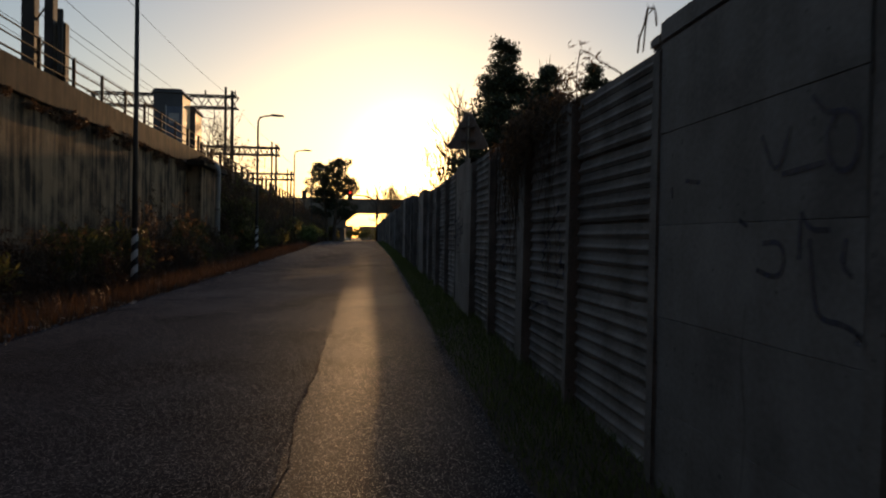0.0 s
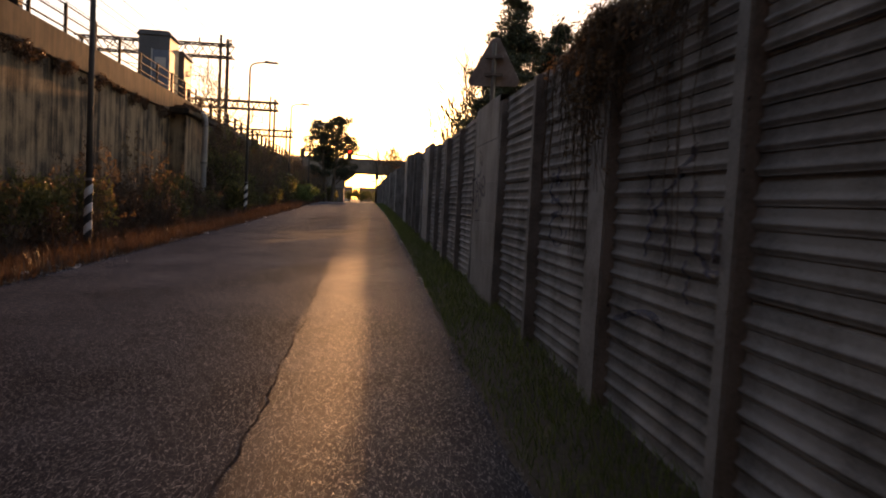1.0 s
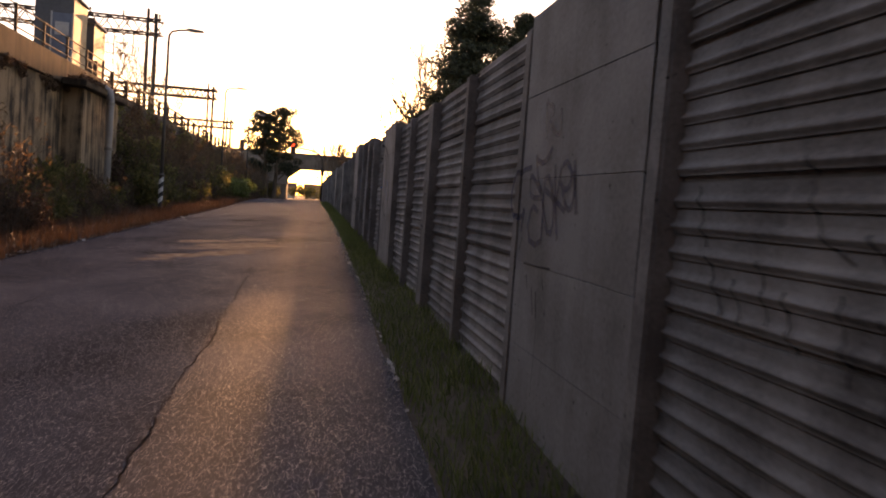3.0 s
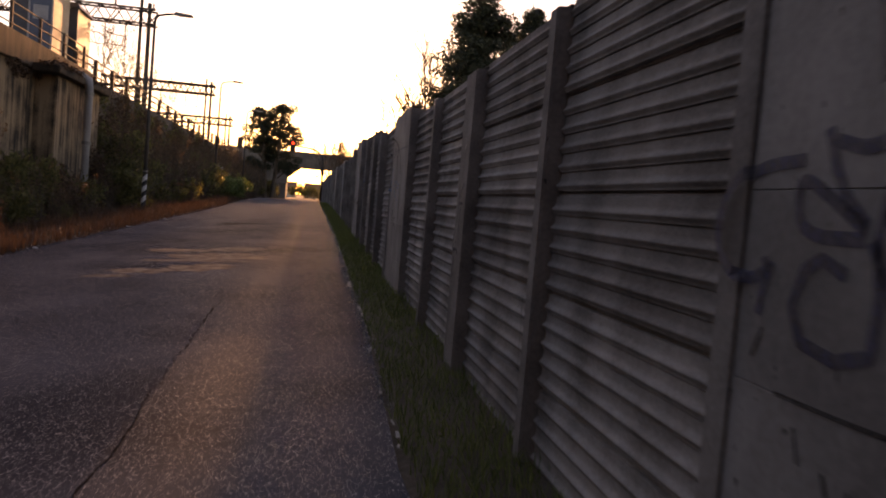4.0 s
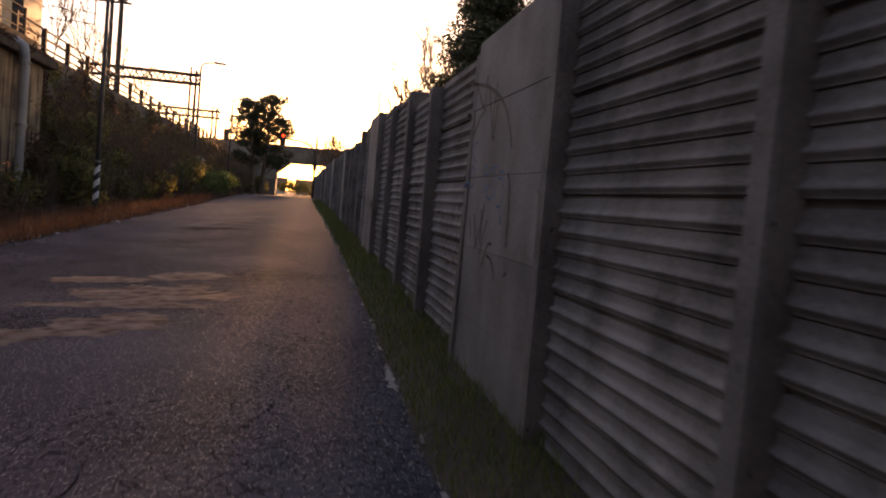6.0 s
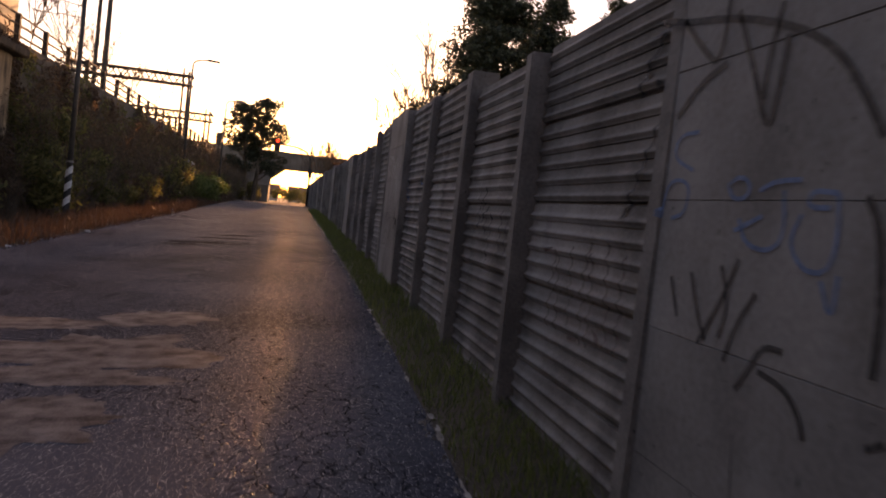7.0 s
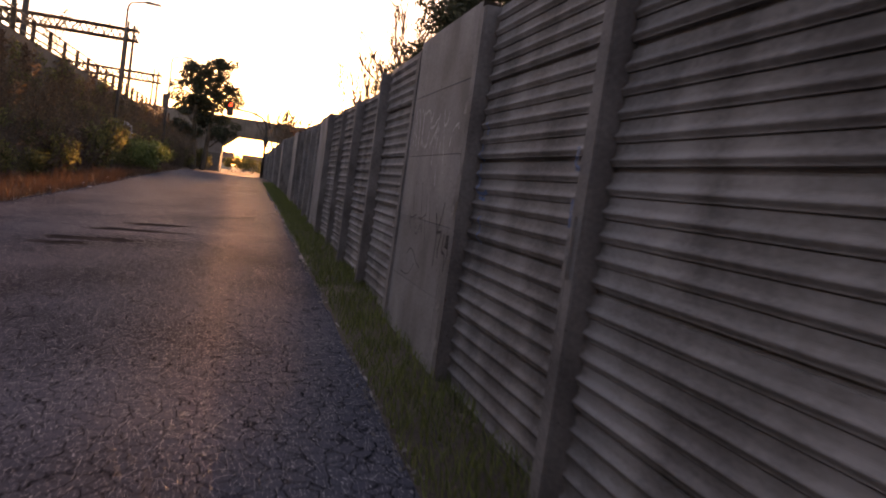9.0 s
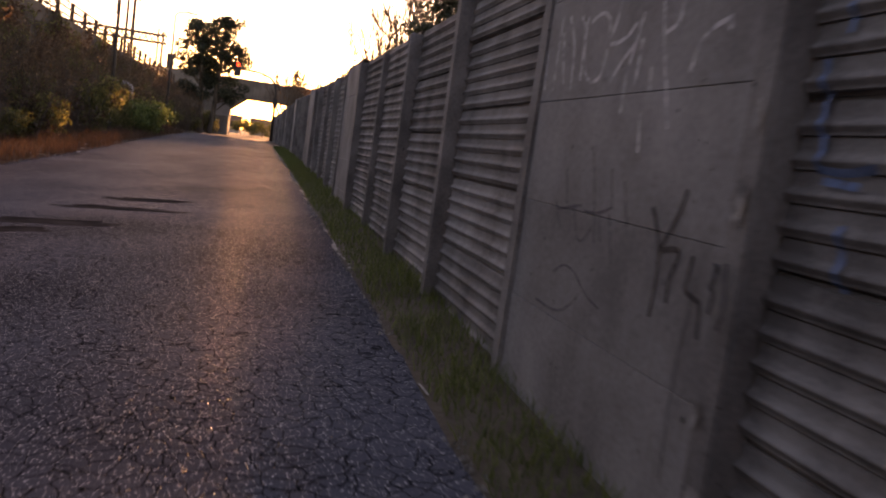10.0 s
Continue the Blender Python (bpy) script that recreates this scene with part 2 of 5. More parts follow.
def worn_paint(m, low, high):
    """Sprayed paint that has worn thin in spots, with the surface under it showing through."""
    n, l = m.node_tree.nodes, m.node_tree.links
    geo = n.new("ShaderNodeNewGeometry")
    spots = n.new("ShaderNodeTexNoise")
    spots.inputs["Scale"].default_value, spots.inputs["Detail"].default_value = 26.0, 5
    l.new(geo.outputs["Position"], spots.inputs["Vector"])
    rg = n.new("ShaderNodeMapRange")
    rg.inputs["From Min"].default_value, rg.inputs["From Max"].default_value = 0.35, 0.65
    rg.inputs["To Min"].default_value, rg.inputs["To Max"].default_value = low, high
    l.new(spots.outputs["Fac"], rg.inputs["Value"])
    gone = n.new("ShaderNodeBsdfTransparent")
    mx = n.new("ShaderNodeMixShader")
    l.new(rg.outputs["Result"], mx.inputs[0])
    l.new(n["Principled BSDF"].outputs[0], mx.inputs[1])
    l.new(gone.outputs[0], mx.inputs[2])
    l.new(mx.outputs[0], n["Material Output"].inputs[0])


pitted(CONC_FLAT)
pitted(CONC_POST)
uneven(CONC, 0.74, 1.02)
uneven(CONC_FLAT, 0.88, 1.06)
uneven(CONC_POST, 0.78, 1.0)
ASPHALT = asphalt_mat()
PATCH = mat("broken_pale_asphalt", (0.05, 0.05, 0.052), (0.20, 0.195, 0.19), grain=70, patch=5.0, rough=0.9, bump=0.35, depth=0.008, spec=0.006)
EDGE = mat("crumbled_edge", (0.16, 0.15, 0.135), (0.46, 0.43, 0.38), grain=25, patch=6, rough=0.9, bump=0.9, depth=0.02)
SOIL = mat("soil", (0.035, 0.028, 0.02), (0.11, 0.085, 0.055), grain=18, patch=0.4, rough=0.95, bump=0.8, depth=0.04)
STEEL = mat("galvanised_steel", (0.16, 0.16, 0.155), (0.30, 0.295, 0.28), grain=30, patch=2.0, rough=0.5, metal=0.7, bump=0.1)
DARKSTEEL = mat("dark_painted_steel", (0.035, 0.032, 0.03), (0.085, 0.075, 0.065), grain=25, patch=2.0, rough=0.55, metal=0.3, bump=0.15)
RUST = mat("rusted_railing", (0.045, 0.032, 0.024), (0.14, 0.10, 0.075), grain=40, patch=4.0, rough=0.75, metal=0.3, bump=0.3)
PIPE = mat("grey_plastic_pipe", (0.28, 0.27, 0.26), (0.44, 0.42, 0.40), grain=20, patch=1.5, rough=0.5, bump=0.1, streak=0.3)
WHITE = mat("white_band_paint", (0.55, 0.54, 0.50), (0.78, 0.77, 0.73), grain=30, patch=6, rough=0.6, bump=0.1)
BLACK = mat("black_band_paint", (0.015, 0.015, 0.015), (0.04, 0.04, 0.04), grain=30, patch=6, rough=0.6, bump=0.1)
SHED = mat("beige_shed_cladding", (0.30, 0.25, 0.17), (0.42, 0.36, 0.26), grain=10, patch=1.0, rough=0.55, bump=0.03, streak=0.3, spec=0.2)
# grey of the shed roofs, also the shade of their fronts as colour
ROOF_AND_SHADE = mat("grey_roof_and_front_shade", (0.05, 0.052, 0.058), (0.09, 0.093, 0.10), grain=10, patch=1.0, rough=0.5, bump=0.1, streak=0.2)
DOOR = mat("blue_grey_door", (0.08, 0.10, 0.14), (0.12, 0.15, 0.20), grain=15, patch=2, rough=0.45, bump=0.05)
SIGNBACK = mat("bare_sign_back", (0.22, 0.22, 0.22), (0.36, 0.36, 0.35), grain=20, patch=3, rough=0.45, metal=0.6, bump=0.05)
BARK = mat("bark", (0.05, 0.037, 0.026), (0.16, 0.12, 0.085), grain=18, patch=3, rough=0.95, bump=0.9, depth=0.03, stretch=(1, 1, 0.3))
SPRAY_BLUE = mat("blue_spray_paint", (0.09, 0.19, 0.34), (0.16, 0.31, 0.52), grain=60, patch=8, rough=0.7, bump=0.1)
SPRAY_NAVY = mat("navy_spray_paint", (0.04, 0.045, 0.075), (0.085, 0.09, 0.14), grain=60, patch=8, rough=0.7, bump=0.1)
SPRAY_FADED = mat("faded_violet_spray_paint", (0.12, 0.10, 0.12), (0.20, 0.165, 0.19), grain=60, patch=8, rough=0.7, bump=0.1)
SPRAY_BLACK = mat("black_spray_paint", (0.018, 0.018, 0.018), (0.05, 0.048, 0.045), grain=60, patch=8, rough=0.7, bump=0.1)
SPRAY_RED = mat("faded_red_spray_paint", (0.16, 0.06, 0.05), (0.24, 0.10, 0.085), grain=60, patch=8, rough=0.7, bump=0.1)
SPRAY_WHITE = mat("pale_spray_paint", (0.72, 0.69, 0.66), (0.88, 0.85, 0.82), grain=60, patch=8, rough=0.7, bump=0.1)
HOUSE = mat("distant_plaster", (0.36, 0.31, 0.25), (0.50, 0.44, 0.36), grain=5, patch=0.5, rough=0.9, bump=0.1)
ROOF = mat("distant_roof_tiles", (0.14, 0.07, 0.045), (0.24, 0.13, 0.085), grain=5, patch=0.6, rough=0.9, bump=0.2)
LITTER = mat("pale_litter", (0.5, 0.49, 0.46), (0.75, 0.74, 0.71), grain=30, patch=9, rough=0.6, bump=0.1)
GRASS = leafy("verge_grass", (0.07, 0.115, 0.03), (0.21, 0.26, 0.08), 0.45)
DRY = leafy("dry_grass", (0.055, 0.031, 0.019), (0.15, 0.085, 0.048), 0.36)
LEAF = leafy("scrub_leaves", (0.06, 0.07, 0.022), (0.24, 0.22, 0.08), 0.58)
NEEDLE = leafy("conifer_needles", (0.016, 0.026, 0.014), (0.050, 0.062, 0.030), 0.2)
VINE = leafy("dry_vine", (0.08, 0.046, 0.026), (0.22, 0.14, 0.08), 0.45)


for paint, low, high in ((SPRAY_BLUE, 0.05, 0.45), (SPRAY_NAVY, 0.1, 0.5), (SPRAY_FADED, 0.3, 0.75), (SPRAY_BLACK, 0.0, 0.45), (SPRAY_RED, 0.3, 0.75), (SPRAY_WHITE, 0.15, 0.65)):
    worn_paint(paint, low, high)
# near-black finish of the added wall that keeps sky light off
SKY_BLOCK = mat("dark_sky_block", (0.018, 0.016, 0.014), (0.035, 0.031, 0.027), grain=20, patch=0.5, rough=0.95, bump=0.3, spec=0.1)


# ---- building helpers ----
def part(name, bm, material, parent=None, label="", smooth=False):
    me = bpy.data.meshes.new(name)
    bm.to_mesh(me)
    bm.free()
    me.materials.append(material)
    if smooth:
        for p in me.polygons:
            p.use_smooth = True
    ob = new(name, me)
    ob.parent = parent
    if label:
        ob["label"] = label
    return ob


def share(name, me, parent, m):
    ob = new(name, me)
    ob.parent = parent
    ob.matrix_basis = m
    return ob


def thing(name, label, category, at=(0, 0, 0), group="", kind="", turn=0.0):
    ob = new(name)
    ob.matrix_basis = pose(*at, 0, 0, turn)
    return tagged(ob, label, category, group, kind)


def box(bm, x0, x1, y0, y1, z0, z1, bevel=0.0):
    r = bmesh.ops.create_cube(bm, size=1.0, matrix=Matrix.LocRotScale(((x0 + x1) / 2, (y0 + y1) / 2, (z0 + z1) / 2), None, (x1 - x0, y1 - y0, z1 - z0)))
    if bevel:
        vs = set(r["verts"])
        es = [e for e in bm.edges if e.verts[0] in vs and e.verts[1] in vs]
        bmesh.ops.bevel(bm, geom=es, offset=bevel, segments=2, affect="EDGES")
    return bm


def boxed(*a, bevel=0.0):
    return box(bmesh.new(), *a, bevel=bevel)


def rod(bm, a, b, r0, r1=None, seg=8):
    a, b = Vector(a), Vector(b)
    d = b - a
    m = Matrix.Translation((a + b) / 2) @ d.to_track_quat("Z", "Y").to_matrix().to_4x4()
    bmesh.ops.create_cone(bm, cap_ends=True, segments=seg, radius1=r0, radius2=r0 if r1 is None else r1, depth=d.length, matrix=m)
    return bm


def tube(bm, pts, radii, seg=6):
    """A bent tapering tube through points."""
    rings = []
    for i, p in enumerate(pts):
        p = Vector(p)
        d = (Vector(pts[min(i + 1, len(pts) - 1)]) - Vector(pts[max(i - 1, 0)])).normalized()
        q = d.to_track_quat("Z", "Y")
        rings.append([bm.verts.new(p + q @ Vector((math.cos(6.2832 * k / seg) * radii[i], math.sin(6.2832 * k / seg) * radii[i], 0))) for k in range(seg)])
    for a, b in zip(rings, rings[1:]):
        for k in range(seg):
            bm.faces.new((a[k], a[(k + 1) % seg], b[(k + 1) % seg], b[k]))
    bm.faces.new(rings[0][::-1])
    bm.faces.new(rings[-1])
    return bm


def raw(name, verts, faces, material, parent=None):
    me = bpy.data.meshes.new(name)
    me.from_pydata(verts, [], faces)
    me.materials.append(material)
    ob = new(name, me)
    ob.parent = parent
    return ob


def lerp(rows, v):
    if v <= rows[0][0]:
        return rows[0][1]
    for (a, p), (b, q) in zip(rows, rows[1:]):
        if v <= b:
            return p + (q - p) * (v - a) / (b - a)
    return rows[-1][1]


# ---- ground ----
PROFILE = [(-4000, -0.6), (-30, -0.53), (0, 0.0), (50, 0.88), (62, 1.05), (75, 1.14), (95, 1.12), (140, 0.85), (4000, 0.8)]


def cross(y):
    return 0.06 if y < 50 else max(0.015, 0.06 - 0.045 * (y - 50) / 35)


def road_z(x, y):
    return lerp(PROFILE, y) + cross(y) * max(-7.0, min(4.0, x))


def left_edge(y):
    return lerp([(-40, -5.6), (13, -5.2), (25, -4.75), (36, -4.45), (55, -4.0), (90, -4.2), (140, -4.5)], y)


def right_edge(y):
    return lerp([(-40, 1.2), (10, 1.2), (20, 1.33), (34, 1.42), (60, 1.35), (140, 1.4)], y)


def wob(x, y, s=1.0):
    return noise.noise(Vector((x * s, y * s, 0.37)))


def bank(y):
    """0 along the retaining wall, 1 where the open embankment stands."""
    return max(0.0, min(1.0, (y - 44.0) / 3.0))


def ground_z(x, y):
    z = road_z(x, y) - 0.03
    le = left_edge(y)
    if x < le:
        d = le - x
        z += 0.05 * min(d, 1.5) + 0.10 * wob(x, y, 0.9) * min(d, 1.0)
        k = bank(y) * (1.0 - max(0.0, min(1.0, (y - 128) / 8)))
        if k > 0 and x < -6.0:
            t = max(0.0, min(1.0, (-6.0 - x) / 3.4))
            z += k * (3.3 - z) * (t * t * (3 - 2 * t))
        if x < -8.9 and -40 < y < 136:
            z = 5.9
    if x > right_edge(y):
        z += 0.03 + 0.04 * min(1.0, (x - right_edge(y)) * 3) + 0.02 * wob(x, y, 3.0)
    if x > 2.2:
        z = max(z, lerp(PROFILE, y) + 0.2)
    return z


def sheet(name, xs, ys, zf, material):
    verts = [(x, y, zf(x, y)) for y in ys for x in xs]
    w = len(xs)
    faces = [(j * w + i, j * w + i + 1, (j + 1) * w + i + 1, (j + 1) * w + i) for j in range(len(ys) - 1) for i in range(w - 1)]
    ob = raw(name, verts, faces, material)
    for p in ob.data.polygons:
        p.use_smooth = True
    return ob


xs = [-3000, -600, -150, -60, -30, -20, -14, -11, -9.4, -8.95, -8.85] + [-8.6 + 0.35 * i for i in range(12)] + [-4.2, -2, 0, 1.0, 1.25, 1.5, 1.75, 2.0, 2.3, 4, 8, 15, 30, 60, 150, 600, 3000]
ys = [-3000, -600, -120, -41, -39.5] + [-39 + 1.0 * i for i in range(178)] + [150, 180, 260, 500, 1200, 3500]
ground = sheet("ground", xs, ys, lambda x, y: ground_z(x, y) if -5.5 > x or x > 1.2 else road_z(x, y) - 0.06, SOIL)
tagged(ground, "dark bare soil under the verges", "ground", kind="structure")
rxs = [i / 16 for i in range(17)]
rys = [-40 + 1.0 * i for i in range(180)]
rv, rf = [], []
for y in rys:
    a, b = left_edge(y) + 0.12 * wob(3, y, 1.3), right_edge(y) + 0.05 * wob(7, y, 1.7)
    for f in rxs:
        x = a + (b - a) * f
        rv.append((x, y, road_z(x, y)))
for j in range(len(rys) - 1):
    for i in range(16):
        rf.append((j * 17 + i, j * 17 + i + 1, (j + 1) * 17 + i + 1, (j + 1) * 17 + i))
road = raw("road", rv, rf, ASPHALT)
for p in road.data.polygons:
    p.use_smooth = True
tagged(road, "worn cracked grey asphalt road in low sun", "road", kind="structure")

# ---- concrete fence along the road ----
BAY, Y0, FACE, FLAT_FACE = 2.0, 4.0, 1.96, 1.888
ZA = [1.66, 1.70, 1.74, 1.77, 1.80, 1.83, 1.83, 1.82, 1.815, 1.825, 1.94, 1.93, 1.91, 2.12, 2.17, 2.21, 2.23]


def bay_a(k):
    """Height of the third joint of the bay that ends at post k."""
    if k < 0:
        return 1.64 + 0.03 * k
    if k < len(ZA):
        return ZA[k]
    y = Y0 + BAY * k
    return min(2.33, 2.06 + 0.010 * (y - 38))


WIDE = {2: (-0.06, 0.19), 7: (0.10, 0.19), 12: (0.03, 0.11)}


def post_span(k):
    """Middle and half width of post k; a few are double."""
    d, w = WIDE.get(k, (0.0, 0.065))
    return Y0 + BAY * k + d, w


def flat_bay(k):
    return k % 5 == 0


def rib(h):
    """How far the ribbed board stands forward at height h of its 0.5 m."""
    if h < 0.012 or h > 0.488:
        return 0.0
    f = (h - 0.012) / 0.476 * 5 % 1.0
    if f > 0.95:
        return 0.012
    return 0.017 + 0.021 * math.exp(-((f - 0.27) / 0.17) ** 2) + 0.006 * max(0.0, 1.0 - f / 0.2)


def board_mesh(name, flat, material):
    hs, xf = [], []
    if flat:
        hs, xf = [0.0, 0.003, 0.497, 0.5], [0.024, 0.03, 0.03, 0.024]
    else:
        hs = [0.0, 0.011] + [0.012 + 0.476 / 5 * (r + f) for r in range(5) for f in (0.004, 0.06, 0.12, 0.17, 0.22, 0.27, 0.32, 0.37, 0.42, 0.47, 0.53, 0.6, 0.75, 0.945, 0.953, 0.994)] + [0.489, 0.5]
        xf = [rib(h) for h in hs]
    half = (BAY - 0.13) / 2
    verts, faces = [], []
    for h, f in zip(hs, xf):
        verts += [(-f, -half, h), (-f, half, h)]
    for i in range(len(hs) - 1):
        faces.append((2 * i, 2 * i + 2, 2 * i + 3, 2 * i + 1))
    n = len(verts)
    b = 0.09 if flat else 0.05
    verts += [(b, -half, 0), (b, half, 0), (b, half, 0.5), (b, -half, 0.5)]
    faces += [(n, n + 3, n + 2, n + 1), (n + 3, len(hs) * 2 - 2, len(hs) * 2 - 1, n + 2), (0, n, n + 1, 1)]
    me = bpy.data.meshes.new(name)
    me.from_pydata(verts, [], faces)
    me.materials.append(material)
    return me


fence = tagged(new("wall_east"), "grey precast concrete fence of ribbed boards between posts", "wall", kind="structure")
RIBBED, FLAT = board_mesh("board", False, CONC), board_mesh("board", True, CONC_FLAT)
POSTS = {}
for w in (0.065, 0.11, 0.19):
    ob = part("post", boxed(1.845, 2.09, -w, w, -0.5, 2.44, bevel=0.012), CONC_POST)
    POSTS[w] = ob.data
    bpy.data.objects.remove(ob)
rnd = random.Random(5)
FAR = 30
fv, ff = [], []
for k in range(-8, 58):
    y = Y0 + BAY * k
    za = bay_a(k)
    zp = max(za, bay_a(k + 1))
    mid, half_w = post_span(k)
    share("post", POSTS[half_w], fence, Matrix.Translation((rnd.uniform(-0.012, 0.012), mid, zp - 1.5 + rnd.uniform(-0.01, 0.02))) @ Euler((rnd.uniform(-0.006, 0.006), rnd.uniform(-0.01, 0.01), 0)).to_matrix().to_4x4())
    for j in range(5):
        me = FLAT if flat_bay(k) else RIBBED
        loose = 0.2 if flat_bay(k) else 1.0
        m = Matrix.Translation(((FLAT_FACE if flat_bay(k) else FACE) + loose * rnd.uniform(-0.006, 0.006), y - BAY / 2, za - 1.5 + 0.5 * j)) @ Euler((loose * rnd.uniform(-0.002, 0.002), loose * rnd.uniform(-0.006, 0.006), 0)).to_matrix().to_4x4()
        if k <= FAR:
            share("board", me, fence, m)
        else:
            base = len(fv)
            fv += [tuple(m @ v.co) for v in me.vertices]
            ff += [tuple(base + i for i in p.vertices) for p in me.polygons]
# broken rest of a coping on the first smooth bay
y, za = Y0, bay_a(0)
part("coping", boxed(1.86, 2.0, y - BAY + 0.03, y - 0.02, za + 1.003, za + 1.14, bevel=0.02), CONC_FLAT, fence)
part("coping", boxed(1.865, 2.0, y - 0.017, y + 0.16, za + 1.003, za + 1.085, bevel=0.02), CONC_FLAT, fence)
ob = raw("far_boards", fv, ff, CONC, fence)
ob["kind"] = "stuff"

# ---- railway retaining wall ----
rw = tagged(new("wall_west"), "tall stained concrete railway retaining wall with parapet", "wall", kind="structure")
bm = boxed(-9.4, -8.6, -12.4, 46, -1.2, 5.08)
part("wall_body", bm, RETAIN, rw)
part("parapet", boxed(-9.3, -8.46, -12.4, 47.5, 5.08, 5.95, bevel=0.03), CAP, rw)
for y in (-6, 6, 18, 30):
    part("joint_strip", boxed(-8.62, -8.585, y, y + 0.05, -1, 5.06), DARKSTEEL, rw)
part("wall_body", boxed(-9.5, -9.05, 46, 131, -0.5, 5.15), RETAIN, rw)
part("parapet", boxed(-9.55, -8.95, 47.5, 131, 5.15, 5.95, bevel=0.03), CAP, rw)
part("buttress", boxed(-8.62, -7.9, 41.0, 46.5, 0.0, 5.0, bevel=0.04), RETAIN, rw)
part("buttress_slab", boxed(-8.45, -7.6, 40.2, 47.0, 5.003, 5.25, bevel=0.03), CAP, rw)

# ---- bridge over the road ----
br = thing("road_bridge", "grey concrete bridge deck crossing over the road", "bridge")
part("deck", boxed(-40, 60, 139, 147, 5.9, 6.9, bevel=0.05), BRIDGE, br)
part("edge_beam", boxed(-40, 60, 138.6, 139.0, 5.8, 7.2, bevel=0.04), BRIDGE, br)
part("parapet", boxed(-40, 60, 138.7, 138.95, 7.2, 8.2), BRIDGE, br)
part("abutment", boxed(-40, -3.6, 139.2, 146.8, -0.5, 5.9), BRIDGE, br)
part("abutment", boxed(9.5, 60, 139.2, 146.8, -0.5, 5.9), BRIDGE, br)
bm = bmesh.new()
vs = [bm.verts.new((x, y, z)) for y in (139.1, 146.9) for x, z in ((-3.3, 4.2), (-3.3, 5.9), (-1.2, 5.9))]
for q in ((0, 1, 2), (5, 4, 3), (0, 3, 4, 1), (1, 4, 5, 2), (2, 5, 3, 0)):
    bm.faces.new([vs[i] for i in q])
part("haunch", bm, BRIDGE, br)
part("pier", boxed(-3.9, -3.2, 138.9, 147.0, 0, 5.9, bevel=0.05), BRIDGE, br)


# ---- lamps ----
def street_lamp(h=0.0):
    t = thing("street_lamp", "slim grey steel street lamp with a curved arm and striped foot", "street lamp", group="street lamps along the road")
    part("pole", tube(bmesh.new(), [(0, 0, -0.4), (0, 0, 3.5), (0, 0, 6.9 + h)], [0.085, 0.07, 0.05], 10), DARKSTEEL, t, smooth=True)
    part("arm", tube(bmesh.new(), [(0, 0, 6.88 + h), (0.02, 0, 7.15 + h), (0.12, 0, 7.3 + h), (0.4, 0, 7.38 + h), (0.75, 0, 7.42 + h)], [0.05, 0.048, 0.045, 0.042, 0.04], 8), DARKSTEEL, t, smooth=True)
    bm = boxed(0.7, 1.4, -0.13, 0.13, 7.38 + h, 7.5 + h, bevel=0.04)
    for v in bm.verts:
        if v.co.x > 1.2 and v.co.z > 7.42 + h:
            v.co.z -= 0.05
    part("lamp_head", bm, STEEL, t)
    part("glass", boxed(0.85, 1.32, -0.1, 0.1, 7.365 + h, 7.383 + h), PIPE, t)
    for i in range(6):
        bm = bmesh.new()
        bmesh.ops.create_cone(bm, segments=12, radius1=0.092, radius2=0.091, depth=0.2, matrix=Matrix.Translation((0, 0, 0.35 + 0.2 * i)))
        for v in bm.verts:
            v.co.z += v.co.x * 0.9
        part("stripe", bm, WHITE if i % 2 else BLACK, t)
    part("collar", rod(bmesh.new(), (0, 0, 1.6), (0, 0, 1.66), 0.095, seg=10), STEEL, t)
    return t


LAMPS = [(-5.62, 44.6), (-5.5, 66.2), (-5.4, 86.5)]
lamp = street_lamp(2.2)
lamp["label"] = "taller dark steel street lamp with a striped foot"
lamp.matrix_basis = pose(-5.75, 21.5, ground_z(-5.75, 21.5))
lamp = street_lamp(0.25)
lamp.matrix_basis = pose(LAMPS[0][0], LAMPS[0][1], ground_z(*LAMPS[0]))
for x, y in LAMPS[1:]:
    copy_thing(lamp, pose(x, y, ground_z(x, y), 0, 0, 3))

# ---- unseen dark wall added behind to block the southern sky ----
tagged(part("sky_block_wall", boxed(-45, 40, -13.2, -12.5, -2, 24), SKY_BLOCK), "unseen dark wall added to block the southern sky light", "wall", kind="structure")

# ---- railing on the retaining wall ----
def railing(y0, y1, step, zb, x, label, w=0.045):
    t = thing("railing", label, "railing", (x, y0, zb))
    n = max(1, round((y1 - y0) / step))
    me = None
    for i in range(n + 1):
        y = (y1 - y0) * i / n
        if me is None:
            me = part("post", boxed(-w, w, -w, w, -0.05, 0.98, bevel=0.008), RUST, t).data
        else:
            share("post", me, t, pose(0, y, 0, 0, 0, 0))
    for z in (0.26, 0.6, 0.93):
        part("rail", rod(bmesh.new(), (0, 0, z), (0, y1 - y0, z), 0.026 if w < 0.06 else 0.045, seg=6), RUST, t)
    return t


railing(-12.0, 47.0, 2.65, 5.95, -8.72, "rusted three-rail steel railing on the concrete parapet")
railing(47.6, 128, 3.1, 5.95, -9.2, "rusted steel railing along the top of the overgrown wall", 0.085)

